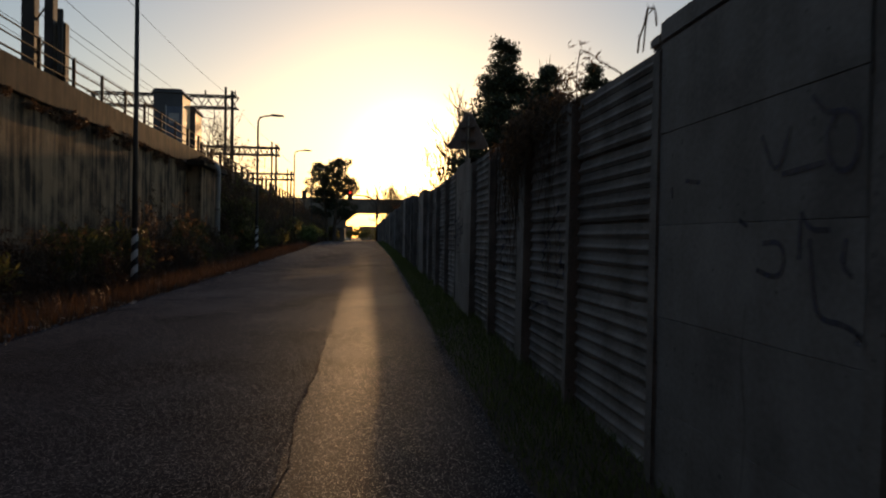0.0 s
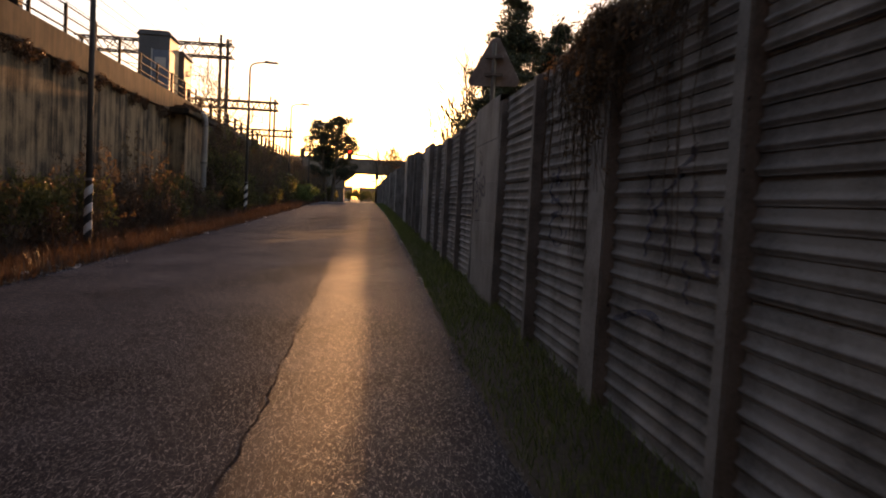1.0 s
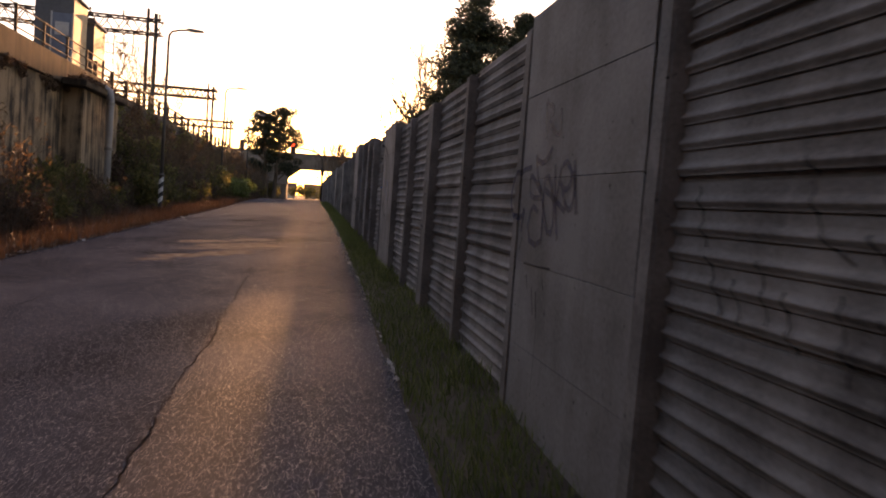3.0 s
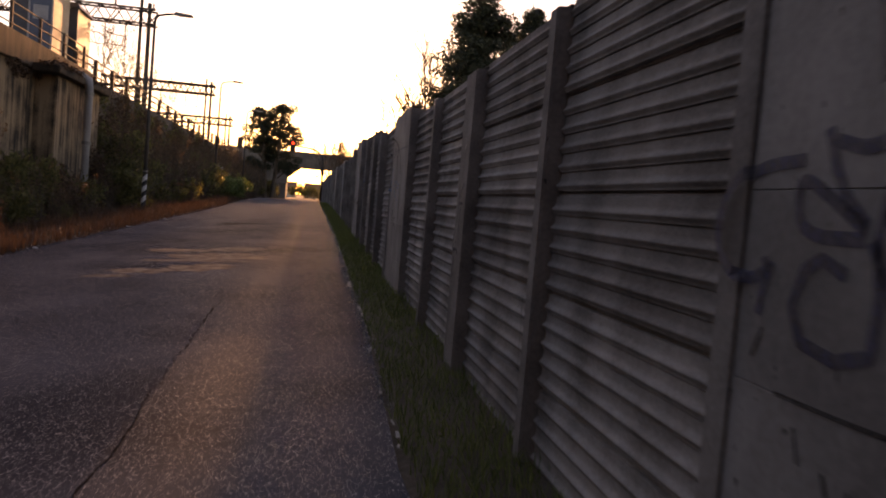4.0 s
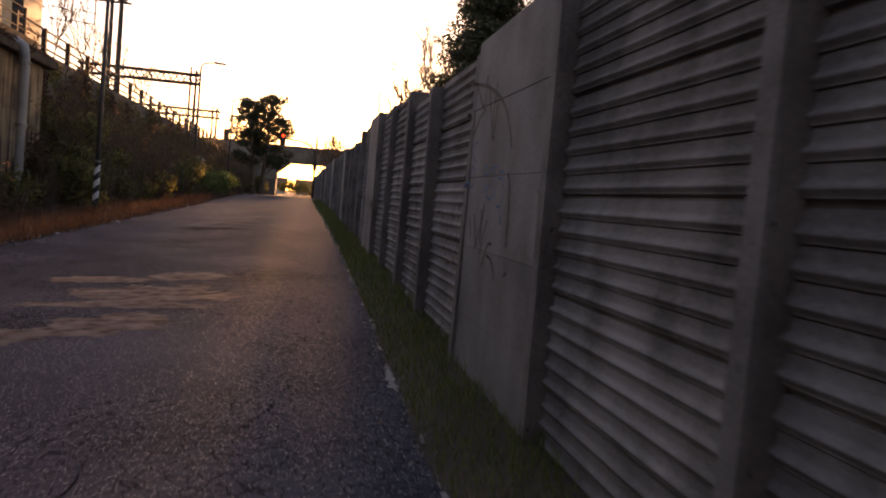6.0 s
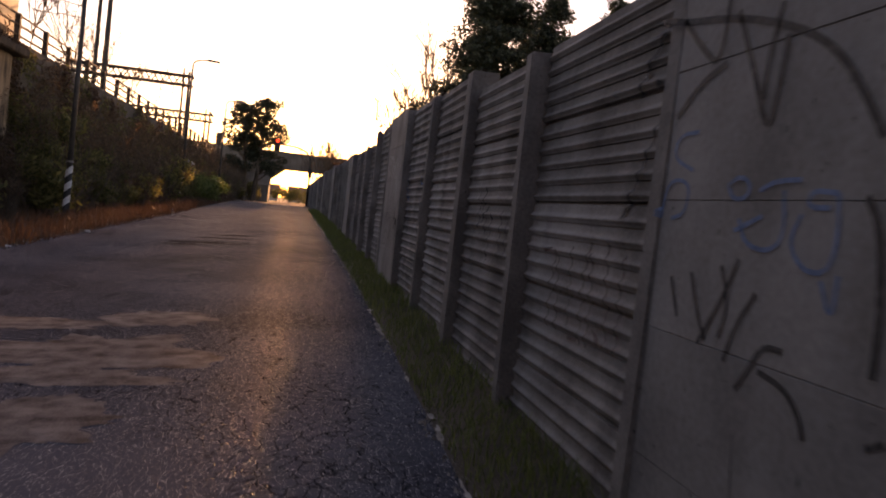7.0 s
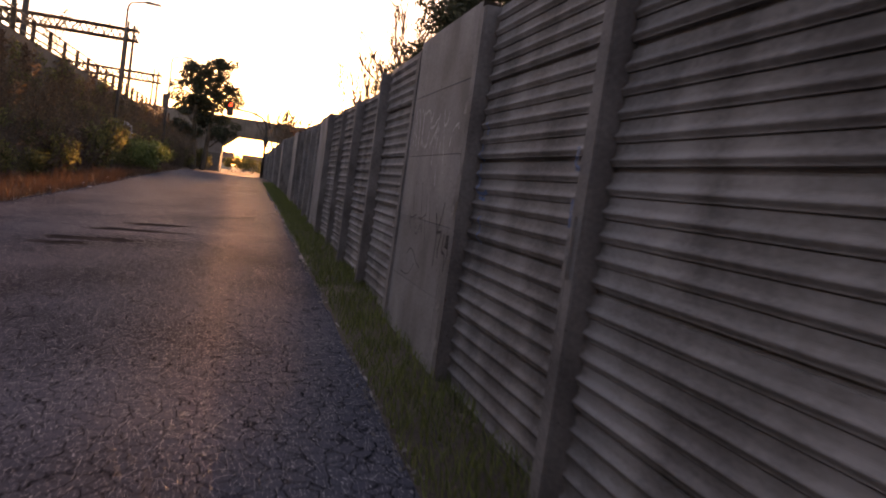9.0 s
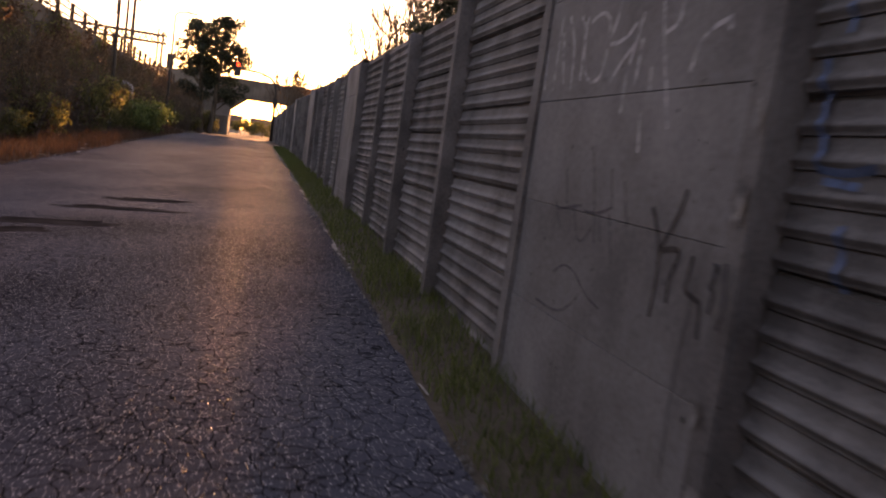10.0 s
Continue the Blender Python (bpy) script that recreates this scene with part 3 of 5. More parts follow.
# ---- masts, gantries, wires ----
def lattice(bm, a, b, w, n, r=0.03, axis="y"):
    """A square lattice beam or mast between two points."""
    a, b = Vector(a), Vector(b)
    d = (b - a) / n
    u = Vector((0, 1, 0)) if axis == "y" else Vector((1, 0, 0))
    v = (b - a).normalized().cross(u)
    cs = [(u * sx + v * sy) * w / 2 for sx, sy in ((-1, -1), (1, -1), (1, 1), (-1, 1))]
    for c in cs:
        rod(bm, a + c, b + c, r * 1.5, seg=4)
    for i in range(n):
        for j in range(4):
            p, q = cs[j], cs[(j + 1) % 4]
            if i % 2:
                p, q = q, p
            rod(bm, a + d * i + p, a + d * (i + 1) + q, r * 0.8, seg=4)
    return bm


def gantry(y, xr, xl, zt, label):
    t = thing("overhead_line_gantry", label, "gantry", (xr, y, 5.9), group="railway gantries")
    h = zt - 5.9
    part("mast", rod(bmesh.new(), (0, 0, -0.2), (0, 0, h + 0.5), 0.19, 0.13, seg=8), DARKSTEEL, t)
    part("mast", rod(bmesh.new(), (-0.65, 0.3, -0.2), (-0.65, 0.3, h + 0.9), 0.15, 0.11, seg=8), DARKSTEEL, t)
    part("mast", rod(bmesh.new(), (xl - xr, 0, -0.2), (xl - xr, 0, h), 0.16, 0.12, seg=8), DARKSTEEL, t)
    part("beam", lattice(bmesh.new(), (0.5, 0, h - 0.55), (xl - xr - 0.5, 0, h - 0.55), 1.05, 18, 0.05 if y < 100 else 0.085), DARKSTEEL, t)
    for i, x in enumerate((-1.6, -3.0, -6.0, -7.4)):
        bm = rod(bmesh.new(), (x, 0, h - 0.9), (x, 0, h - 2.9), 0.04, seg=6)
        rod(bm, (x, 0, h - 2.1), (x - 1.3, 0, h - 1.9), 0.03, seg=6)
        rod(bm, (x, 0, h - 2.8), (x - 1.4, 0, h - 2.7), 0.03, seg=6)
        part("dropper_arm", bm, DARKSTEEL, t)
    for x in (0.25, -0.1, -0.6, -2.4, -4.8):
        bm = bmesh.new()
        rod(bm, (x, 0, h - 0.2), (x, 0, h + 0.55), 0.035, seg=6)
        for z in (0.15, 0.27, 0.39):
            rod(bm, (x, 0, h + z), (x, 0, h + z + 0.05), 0.09, seg=8)
        part("insulator", bm, DARKSTEEL, t)
    return t


gantry(75.0, -11.9, -24, 14.2, "dark steel portal gantry over the railway")
gantry(117.5, -12.5, -25, 14.2, "dark steel portal gantry over the railway")
gantry(149.0, -13.2, -26, 12.9, "dark steel portal gantry over the railway")

t = thing("line_mast", "heavy dark steel railway mast with a switch box and ladder", "mast", (-9.75, 25.2, 5.9))
part("column", boxed(-0.32, 0.06, -0.2, 0.2, -0.2, 9.0, bevel=0.02), DARKSTEEL, t)
part("column", boxed(0.34, 0.6, -0.2, 0.2, -0.2, 9.0, bevel=0.02), DARKSTEEL, t)
bm = bmesh.new()
for i in range(9):
    rod(bm, (0.0, 0, i * 1.0), (0.45, 0, i * 1.0 + 0.7), 0.03, seg=4)
part("bracing", bm, DARKSTEEL, t)
part("switch_box", boxed(0.42, 0.82, 0.2, 0.55, 0.15, 2.1, bevel=0.03), DARKSTEEL, t)
part("counterweight", rod(bmesh.new(), (0.78, -0.1, 0.5), (0.78, -0.1, 2.4), 0.09, seg=8), DARKSTEEL, t)
t = thing("signal_mast", "slim railway signal post with a ladder", "signal", (-9.6, 20.6, 5.9))
part("post", rod(bmesh.new(), (0, 0, -0.1), (0, 0, 6.0), 0.085, seg=8), DARKSTEEL, t)
bm = bmesh.new()
for s in (0.32, 0.62):
    rod(bm, (s, 0, 0), (s, 0, 5.0), 0.016, seg=4)
for i in range(16):
    rod(bm, (0.32, 0, 0.2 + 0.3 * i), (0.62, 0, 0.2 + 0.3 * i), 0.012, seg=4)
part("ladder", bm, DARKSTEEL, t)
part("signal_head", boxed(-0.35, 0.2, -0.12, 0.12, 1.7, 2.1, bevel=0.03), DARKSTEEL, t)

for i, (x0, z0, sag) in enumerate(((-13.2, 12.4, 0.7), (-13.3, 11.0, 0.12), (-15.0, 12.3, 0.7), (-15.1, 10.9, 0.12), (-12.6, 14.6, 0.5), (-17.8, 12.4, 0.7), (-17.9, 11.0, 0.12))):
    pts = []
    stops = [-20, 28, 75, 117.5, 149]
    for a, b in zip(stops, stops[1:]):
        for s in range(8):
            f = s / 8
            pts.append((x0 - 0.6 * f * 0, a + (b - a) * f, z0 - sag * 4 * f * (1 - f)))
    pts.append((x0, 149, z0))
    tagged(part("overhead_wire", tube(bmesh.new(), pts, [0.016] * len(pts), 4), DARKSTEEL), "thin dark overhead line wire above the railway", "wire", group="overhead wires")

# ---- equipment sheds ----
def shed(x0, x1, y0, y1, zt, label, doors):
    t = thing("equipment_shed", label, "shed", ((x0 + x1) / 2, (y0 + y1) / 2, 5.88), turn=2)
    w, d, h = (x1 - x0) / 2, (y1 - y0) / 2, zt - 5.88
    part("body", boxed(-w, w, -d, d, 0, h - 0.12, bevel=0.02), SHED, t)
    # thin grey sheet over the beige front, its shade put into colour
    part("front_shade_sheet", boxed(-w - 0.01, w + 0.01, -d - 0.03, -d + 0.004, 0.02, h - 0.14), ROOF_AND_SHADE, t, "grey sheet carrying the shade of the shed front")
    bm = boxed(-w - 0.12, w + 0.12, -d - 0.12, d + 0.12, h - 0.12, h)
    for v in bm.verts:
        if v.co.z > h - 0.05:
            v.co.x *= 0.8
            v.co.z += 0.12
    part("roof", bm, ROOF_AND_SHADE, t)
    for x in doors:
        dr = part("door", boxed(x - 0.42, x + 0.42, -d - 0.06, -d - 0.028, 0.12, 2.25 + h * 0.25, bevel=0.01), DOOR, t, "blue-grey metal door")
        part("door_frame", boxed(x - 0.5, x - 0.43, -d - 0.07, -d - 0.03, 0.1, 2.3 + h * 0.25), PIPE, dr)
        part("door_frame", boxed(x + 0.43, x + 0.5, -d - 0.07, -d - 0.03, 0.1, 2.3 + h * 0.25), PIPE, dr)
        part("window_light", boxed(x - 0.3, x + 0.3, -d - 0.075, -d - 0.062, 2.3, 2.9), PIPE, dr)
    return t


shed(-12.35, -10.7, 49.2, 51.8, 10.1, "beige trackside equipment shed with a blue-grey door", (0.35,))
shed(-11.9, -10.65, 52.6, 55.2, 9.6, "smaller beige trackside equipment shed", ())

# ---- pipes down the wall and the bank ----
def downpipe(x, y, zt, r, label):
    zb = ground_z(x, y)
    t = thing("drain_pipe", label, "pipe", (x, y, zb))
    h = zt - zb
    part("pipe", tube(bmesh.new(), [(0, 0, -0.2), (0, 0, h - 0.5), (-0.05, 0, h - 0.15), (-0.3, 0, h), (-0.9, 0, h + 0.02)], [r] * 5, 12), PIPE, t, smooth=True)
    for z in (0.8, h * 0.5, h - 0.7):
        part("collar", rod(bmesh.new(), (0, 0, z), (0, 0, z + 0.12), r * 1.15, seg=12), STEEL, t)
    return t


downpipe(-7.5, 43.4, 5.35, 0.15, "thick grey drain pipe down the concrete buttress")
downpipe(-6.2, 76.5, 3.4, 0.13, "grey drain pipe on the overgrown bank")

# ---- road signs and traffic light ----
t = thing("warning_sign", "triangular road sign seen from its bare metal back", "road sign", (1.995, 13.6, 0.40), turn=-20)
part("pole", rod(bmesh.new(), (0, 0, -0.2), (0, 0, 3.3), 0.03, seg=10), STEEL, t)
bm = bmesh.new()
s = 0.36
vs = [bm.verts.new((x, 0.04, z)) for x, z in ((-s + 0.05, 2.74), (s - 0.05, 2.74), (s, 2.80), (0.05, 3.38), (-0.05, 3.38), (-s, 2.80))]
f = bm.faces.new(vs)
r = bmesh.ops.extrude_face_region(bm, geom=[f])
for v in r["geom"]:
    if isinstance(v, bmesh.types.BMVert):
        v.co.y += 0.012
part("plate", bm, SIGNBACK, t)
for z in (2.87, 3.1):
    part("clamp", boxed(-0.12, 0.12, -0.04, 0.038, z, z + 0.035), STEEL, t)

t = thing("traffic_light", "traffic light hung on a curved arm over the road", "traffic light", (1.75, 103, 1.1))
part("pole", tube(bmesh.new(), [(0, 0, -0.2), (0, 0, 4.3), (-0.15, 0, 5.0), (-0.7, 0, 5.5), (-1.6, 0, 5.75), (-3.2, 0, 5.85)], [0.12, 0.11, 0.10, 0.095, 0.09, 0.085], 10), DARKSTEEL, t, smooth=True)
hd = part("signal_head", boxed(-3.7, -3.1, -0.1, 0.12, 5.15, 6.35, bevel=0.05), BLACK, t, "dark hanging signal head")
EMIT = bpy.data.materials.new("red_signal")
EMIT.use_nodes = True
EMIT.node_tree.nodes["Principled BSDF"].inputs["Base Color"].default_value = (0.5, 0.02, 0.01, 1)
EMIT.node_tree.nodes["Principled BSDF"].inputs["Emission Color"].default_value = (1, 0.06, 0.02, 1)
EMIT.node_tree.nodes["Principled BSDF"].inputs["Emission Strength"].default_value = 1.2
for i, m_ in enumerate((EMIT, BLACK, BLACK)):
    part("lens", rod(bmesh.new(), (-3.4, -0.13, 6.13 - 0.38 * i), (-3.4, -0.1, 6.13 - 0.38 * i), 0.15, seg=16), m_, hd)
part("low_head", boxed(-0.2, 0.2, -0.25, 0.05, 2.9, 3.8, bevel=0.04), BLACK, t)
t = thing("railway_signal", "small dark railway signal box on a post", "signal", (-7.9, 110, 5.2))
part("post", rod(bmesh.new(), (0, 0, -0.2), (0, 0, 2.0), 0.06, seg=8), DARKSTEEL, t)
part("box", boxed(-0.3, 0.3, -0.2, 0.2, 1.3, 2.6, bevel=0.04), DARKSTEEL, t)
t = thing("notice_board", "pale blank notice panel beside the underpass", "sign", (-3.3, 121, 1.0))
part("panel", boxed(-0.8, 0.8, -0.03, 0.03, 2.0, 4.8, bevel=0.01), PIPE, t)
for x in (-0.6, 0.6):
    part("leg", rod(bmesh.new(), (x, 0.06, -0.2), (x, 0.06, 4.6), 0.04, seg=6), STEEL, t)


# ---- plants ----
def leaves(name, centres, n, size, material, parent, seed, long=1.6, flat=0.0):
    """Many small leaves spread through blobs (x, y, z, rx, ry, rz), denser near their skin."""
    g = np.random.default_rng(seed)
    c = np.array(centres, float)
    w = (c[:, 3] * c[:, 4] * c[:, 5]) ** 0.67
    idx = g.choice(len(c), n, p=w / w.sum())
    d = g.normal(size=(n, 3))
    d /= np.linalg.norm(d, axis=1)[:, None]
    rad = g.uniform(0.25, 1.0, n) ** 0.45 * (1 + 0.18 * g.normal(size=n))
    pos = c[idx, :3] + d * c[idx, 3:] * rad[:, None]
    a = g.normal(size=(n, 3))
    a[:, 2] *= 1 - flat
    a /= np.linalg.norm(a, axis=1)[:, None]
    b = np.cross(a, g.normal(size=(n, 3)))
    b /= np.linalg.norm(b, axis=1)[:, None]
    s = size * g.uniform(0.6, 1.4, n)[:, None]
    a, b = a * s * long, b * s
    v = np.stack([pos - a, pos - b * 0.5, pos + a, pos + b * 0.5], 1).reshape(-1, 3)
    f = np.arange(4 * n).reshape(-1, 4)
    return raw(name, v.tolist(), f.tolist(), material, parent)


def limbs(bm, rng, p, d, length, r, depth, out, spread=0.6, up=0.15, kids=3, thin=0.5):
    """A branch that bends and splits."""
    p, d = Vector(p), Vector(d).normalized()
    pts, rr = [p.copy()], [r]
    for i in range(3):
        d = (d + Vector((rng.uniform(-1, 1), rng.uniform(-1, 1), rng.uniform(-0.6, 1) + up)) * 0.16).normalized()
        p = p + d * length / 3
        pts.append(p.copy())
        rr.append(r * (1 - 0.2 * (i + 1)))
    tube(bm, pts, rr, 5 if depth > 1 else 3)
    out.append(p.copy())
    if depth:
        for k in range(kids):
            q = pts[rng.choice((1, 2, 3, 3))]
            nd = (d + Vector((rng.uniform(-1, 1), rng.uniform(-1, 1), rng.uniform(-0.7, 0.9) + up)) * spread).normalized()
            limbs(bm, rng, q, nd, length * rng.uniform(0.55, 0.8), r * thin, depth - 1, out, spread, up, kids, thin)


def bush(seed, material, label, size=0.05, n=1500, stem=True, category="bush"):
    rng = random.Random(seed)
    t = thing("bush", label, category)
    blobs = [(rng.uniform(-0.6, 0.6), rng.uniform(-0.6, 0.6), rng.uniform(0.25, 1.0), rng.uniform(0.25, 0.5), rng.uniform(0.25, 0.5), rng.uniform(0.2, 0.42)) for _ in range(9)]
    leaves("foliage", blobs, n, size, material, t, seed)
    bm = bmesh.new()
    ends = []
    for _ in range(5):
        limbs(bm, rng, (rng.uniform(-0.2, 0.2), rng.uniform(-0.2, 0.2), -0.25), (rng.uniform(-0.6, 0.6), rng.uniform(-0.6, 0.6), 1), 0.8, 0.022, 2, ends, 0.8)
    part("branchwork", bm, BARK, t)["kind"] = "stuff"
    return t


def brush(seed, label):
    """A tangle of bare upright stems with a few withered leaves."""
    rng = random.Random(seed)
    t = thing("dead_shrub", label, "shrub")
    bm = bmesh.new()
    ends = []
    for _ in range(14):
        limbs(bm, rng, (rng.uniform(-0.7, 0.7), rng.uniform(-0.7, 0.7), -0.2), (rng.uniform(-0.4, 0.4), rng.uniform(-0.4, 0.4), 1), 1.1, 0.014, 2, ends, 0.6, 0.35)
    part("branchwork", bm, BARK, t)["kind"] = "stuff"
    leaves("foliage", [(p.x, p.y, p.z, 0.12, 0.12, 0.12) for p in ends[::3]], 500, 0.03, VINE, t, seed)
    return t


rng = random.Random(11)
protos = [bush(21, LEAF, "dense dark green scrub bush on the railway bank"), bush(22, LEAF, "dense dark green scrub bush on the railway bank"), bush(23, LEAF, "sparse green scrub bush on the railway bank", 0.045, 900), bush(24, DRY, "brown withered scrub bush at the bank foot", 0.04, 1100), brush(25, "tangle of bare brown stems on the bank"), brush(26, "tangle of bare brown stems on the bank")]
spots = []
for y in np.arange(8, 47, 1.15):
    spots.append((rng.uniform(-8.35, -7.2), y + rng.uniform(-0.5, 0.5), rng.choice((0, 1, 2, 3, 3, 4, 5)), rng.uniform(0.8, 1.5)))
for y in np.arange(9, 47, 1.5):
    spots.append((rng.uniform(-7.2, -6.1), y + rng.uniform(-0.5, 0.5), rng.choice((3, 3, 4, 5, 2)), rng.uniform(0.5, 0.9)))
for y in np.arange(46, 128, 1.0):
    for x in (-6.4, -7.4, -8.4):
        if rng.random() < 0.86:
            spots.append((x + rng.uniform(-0.5, 0.5), y + rng.uniform(-0.6, 0.6), rng.choice((0, 1, 2, 3, 3, 4, 4, 5, 5)), rng.uniform(0.8, 1.5) * (1.0 if x > -8 else 0.8)))
first = set()
for x, y, i, s in spots:
    if i not in first:
        first.add(i)
        ob = protos[i]
        ob.scale = (1, 1, 1)
    else:
        ob = copy_thing(protos[i], Matrix())
    ob["group"] = "scrub on the railway bank"
    ob.matrix_basis = pose(x, y, ground_z(x, y) - 0.05, 0, 0, rng.uniform(0, 360)) @ Matrix.Diagonal((s, s, s * rng.uniform(0.85, 1.35), 1))

kerb_bush = bush(27, GRASS, "rounded yellow-green bush at the road edge", 0.05, 2200)
kerb_bush.matrix_basis = pose(-4.7, 71.5, ground_z(-4.7, 71.5) - 0.05) @ Matrix.Diagonal((1.6, 1.9, 1.25, 1))
# a rounded bush at the kerb by the third lamp
for x, y, s in ((-4.9, 70.0, 1.25), (-5.3, 72.2, 1.4), (-5.0, 74.2, 1.0)):
    ob = copy_thing(kerb_bush, Matrix())
    ob["label"], ob["group"] = "rounded yellow-green bush at the road edge", "bushes at the road edge"
    ob.matrix_basis = pose(x, y, ground_z(x, y) - 0.05, 0, 0, rng.uniform(0, 360)) @ Matrix.Diagonal((s, s, s * 0.9, 1))


def bare_tree(seed, x, y, z, h, label, depth=4, r=0.09):
    g = random.Random(seed)
    t = thing("bare_tree", label, "tree", (x, y, z))
    bm = bmesh.new()
    ends = []
    limbs(bm, g, (0, 0, -0.3), (0.05, 0, 1), h * 0.42, r, 0, ends, 0.5)
    top = ends[-1]
    for _ in range(5):
        limbs(bm, g, top * g.uniform(0.55, 1.0), (g.uniform(-0.7, 0.7), g.uniform(-0.7, 0.7), 1), h * 0.3, r * 0.6, depth - 1, ends, 0.6, 0.25, 3, 0.74)
    part("trunk", bm, BARK, t)
    leaves("twig_leaves", [(p.x, p.y, p.z, 0.15, 0.15, 0.22) for p in ends[::2]], 260, 0.035, VINE, t, seed)
    return t


bare_tree(31, 13.0, 100, 1.0, 17.5, "tall bare winter tree behind the concrete fence", 5, 0.24)
bare_tree(32, 14.6, 103, 1.0, 15.5, "bare winter tree behind the concrete fence", 5, 0.22)
bare_tree(36, 12.2, 121, 1.0, 14.5, "bare winter tree behind the concrete fence", 5, 0.2)
bare_tree(33, 10.8, 124, 1.0, 11.0, "low bare winter tree behind the concrete fence", 4, 0.11)
bare_tree(34, 4.7, 131, 1.0, 9.0, "bare winter tree in front of the road bridge", 4, 0.1)
bare_tree(38, 6.3, 132, 1.0, 9.0, "bare winter tree in front of the road bridge", 5, 0.13)
bare_tree(39, 3.7, 134, 1.0, 9.4, "bare winter tree in front of the road bridge", 5, 0.13)
bare_tree(37, 20.6, 95, 1.0, 20.0, "bare winter tree behind the dark conifers", 5, 0.24)
for i, (x, y, h) in enumerate(((-9.8, 54, 4.5), (-9.7, 58, 5.0), (-9.9, 61, 4.0), (-9.8, 65, 4.0), (-9.6, 73, 3.5))):
    bare_tree(41 + i, x, y, 5.7, h, "bare thin sapling at the top of the bank", 3, 0.04)


def conifer(seed, x, y, z, h, r, label, tiers=20):
    """A broad old conifer: trunk, drooping limbs and flat needle sprays with gaps between."""
    g = random.Random(seed)
    t = thing("conifer", label, "tree", (x, y, z))
    bm = bmesh.new()
    tube(bm, [(0, 0, -0.5), (0.1, 0, h * 0.4), (-0.1, 0.1, h * 0.75), (0, 0, h)], [0.38, 0.3, 0.16, 0.04], 8)
    blobs = []
    for i in range(tiers):
        f = i / (tiers - 1)
        zz = h * (0.2 + 0.78 * f)
        rr = r * (1.0 - 0.82 * f ** 1.6) * g.uniform(0.7, 1.15)
        for k in range(9 if f < 0.8 else 5):
            a = g.uniform(0, 6.283)
            d = Vector((math.cos(a), math.sin(a), 0))
            tip = d * rr * g.uniform(0.75, 1.15) + Vector((0, 0, zz + g.uniform(-0.4, 0.5)))
            tube(bm, [(0, 0, zz - 0.2), (d * rr * 0.5 + Vector((0, 0, zz + 0.2)))[:], tip[:]], [0.07, 0.05, 0.02], 4)
            for q in (0.45, 0.7, 0.95):
                p = tip * q + Vector((0, 0, zz * (1 - q)))
                blobs.append((p.x + g.uniform(-0.3, 0.3), p.y + g.uniform(-0.3, 0.3), p.z + g.uniform(-0.3, 0.3), 0.6 + 0.12 * rr, 0.6 + 0.12 * rr, 0.42))
    part("trunk", bm, BARK, t)
    leaves("crown", blobs, 46000, 0.12, NEEDLE, t, seed, 1.5, 0.2)
    return t


conifer(51, 13.9, 80, 0.8, 20.6, 5.4, "tall dark cedar behind the concrete fence", 24)
conifer(52, 19.0, 83, 0.8, 18.6, 5.4, "lower dark conifer behind the concrete fence", 16)
conifer(53, 23.4, 80, 0.8, 18.0, 5.4, "lower dark conifer behind the concrete fence", 14)


def stone_pine(seed, x, y, z, label):
    g = random.Random(seed)
    t = thing("pine_tree", label, "tree", (x, y, z))
    bm = bmesh.new()
    blobs = []
    for tx, top in ((-1.1, 9.2), (0.9, 9.8)):
        tube(bm, [(tx * 0.4, 0, -0.5), (tx * 0.7, 0, 4.0), (tx, 0.2, top)], [0.28, 0.2, 0.09], 7)
        for i in range(48):
            zz = g.uniform(3.0, top + 0.5)
            a = g.uniform(0, 6.283)
            rr = g.uniform(0.5, 2.2) * (1.0 if zz < top - 1 else 0.75)
            p = Vector((tx + math.cos(a) * rr, math.sin(a) * rr, zz))
            tube(bm, [(tx * 0.9, 0.1, zz - 0.9), ((tx + p.x) / 2, p.y / 2, zz - 0.35), p[:]], [0.06, 0.045, 0.02], 4)
            s = g.uniform(0.5, 0.85)
            blobs.append((p.x, p.y, p.z, s, s, s * 0.7))
    part("trunk", bm, BARK, t)
    leaves("crown", blobs, 26000, 0.085, NEEDLE, t, seed, 1.6, 0.2)
    return t


stone_pine(61, -4.6, 117, 1.0, "dark umbrella pine in front of the road bridge").scale = (1.1, 1.1, 1.13)

# ivy and dry vines over the fence top
t = thing("vine_tangle", "dry brown vines hanging over the concrete fence", "vine", (1.95, 7.2, 2.70))
bm = bmesh.new()
ends = []
g = random.Random(71)
for i in range(34):
    y = g.gauss(0.0, 0.8)
    pts = [(0.12, y, -0.05)]
    dx, dy = -g.uniform(0.05, 0.4), g.uniform(-0.4, 0.4)
    for s in range(1, 8):
        f = s / 7
        pts.append((0.12 + dx * math.sin(min(1.0, f * 1.4) * 1.57) - 0.08 * f, y + dy * f, g.uniform(0.05, 0.3) * math.sin(f * 3.0) - g.uniform(0.05, 0.3) * (5 if i % 9 == 0 else 1) * f * f - 0.05))
    tube(bm, pts, [0.007 - 0.0006 * s for s in range(8)], 4)
    ends += [Vector(p) for p in pts[2:]]
part("branchwork", bm, BARK, t)["kind"] = "stuff"
leaves("foliage", [(p.x, p.y, p.z, 0.07, 0.07, 0.07) for p in ends] + [(0.12, -0.6 + 0.3 * i, 0.05, 0.25, 0.25, 0.13) for i in range(6)], 3200, 0.013, VINE, t, 71)
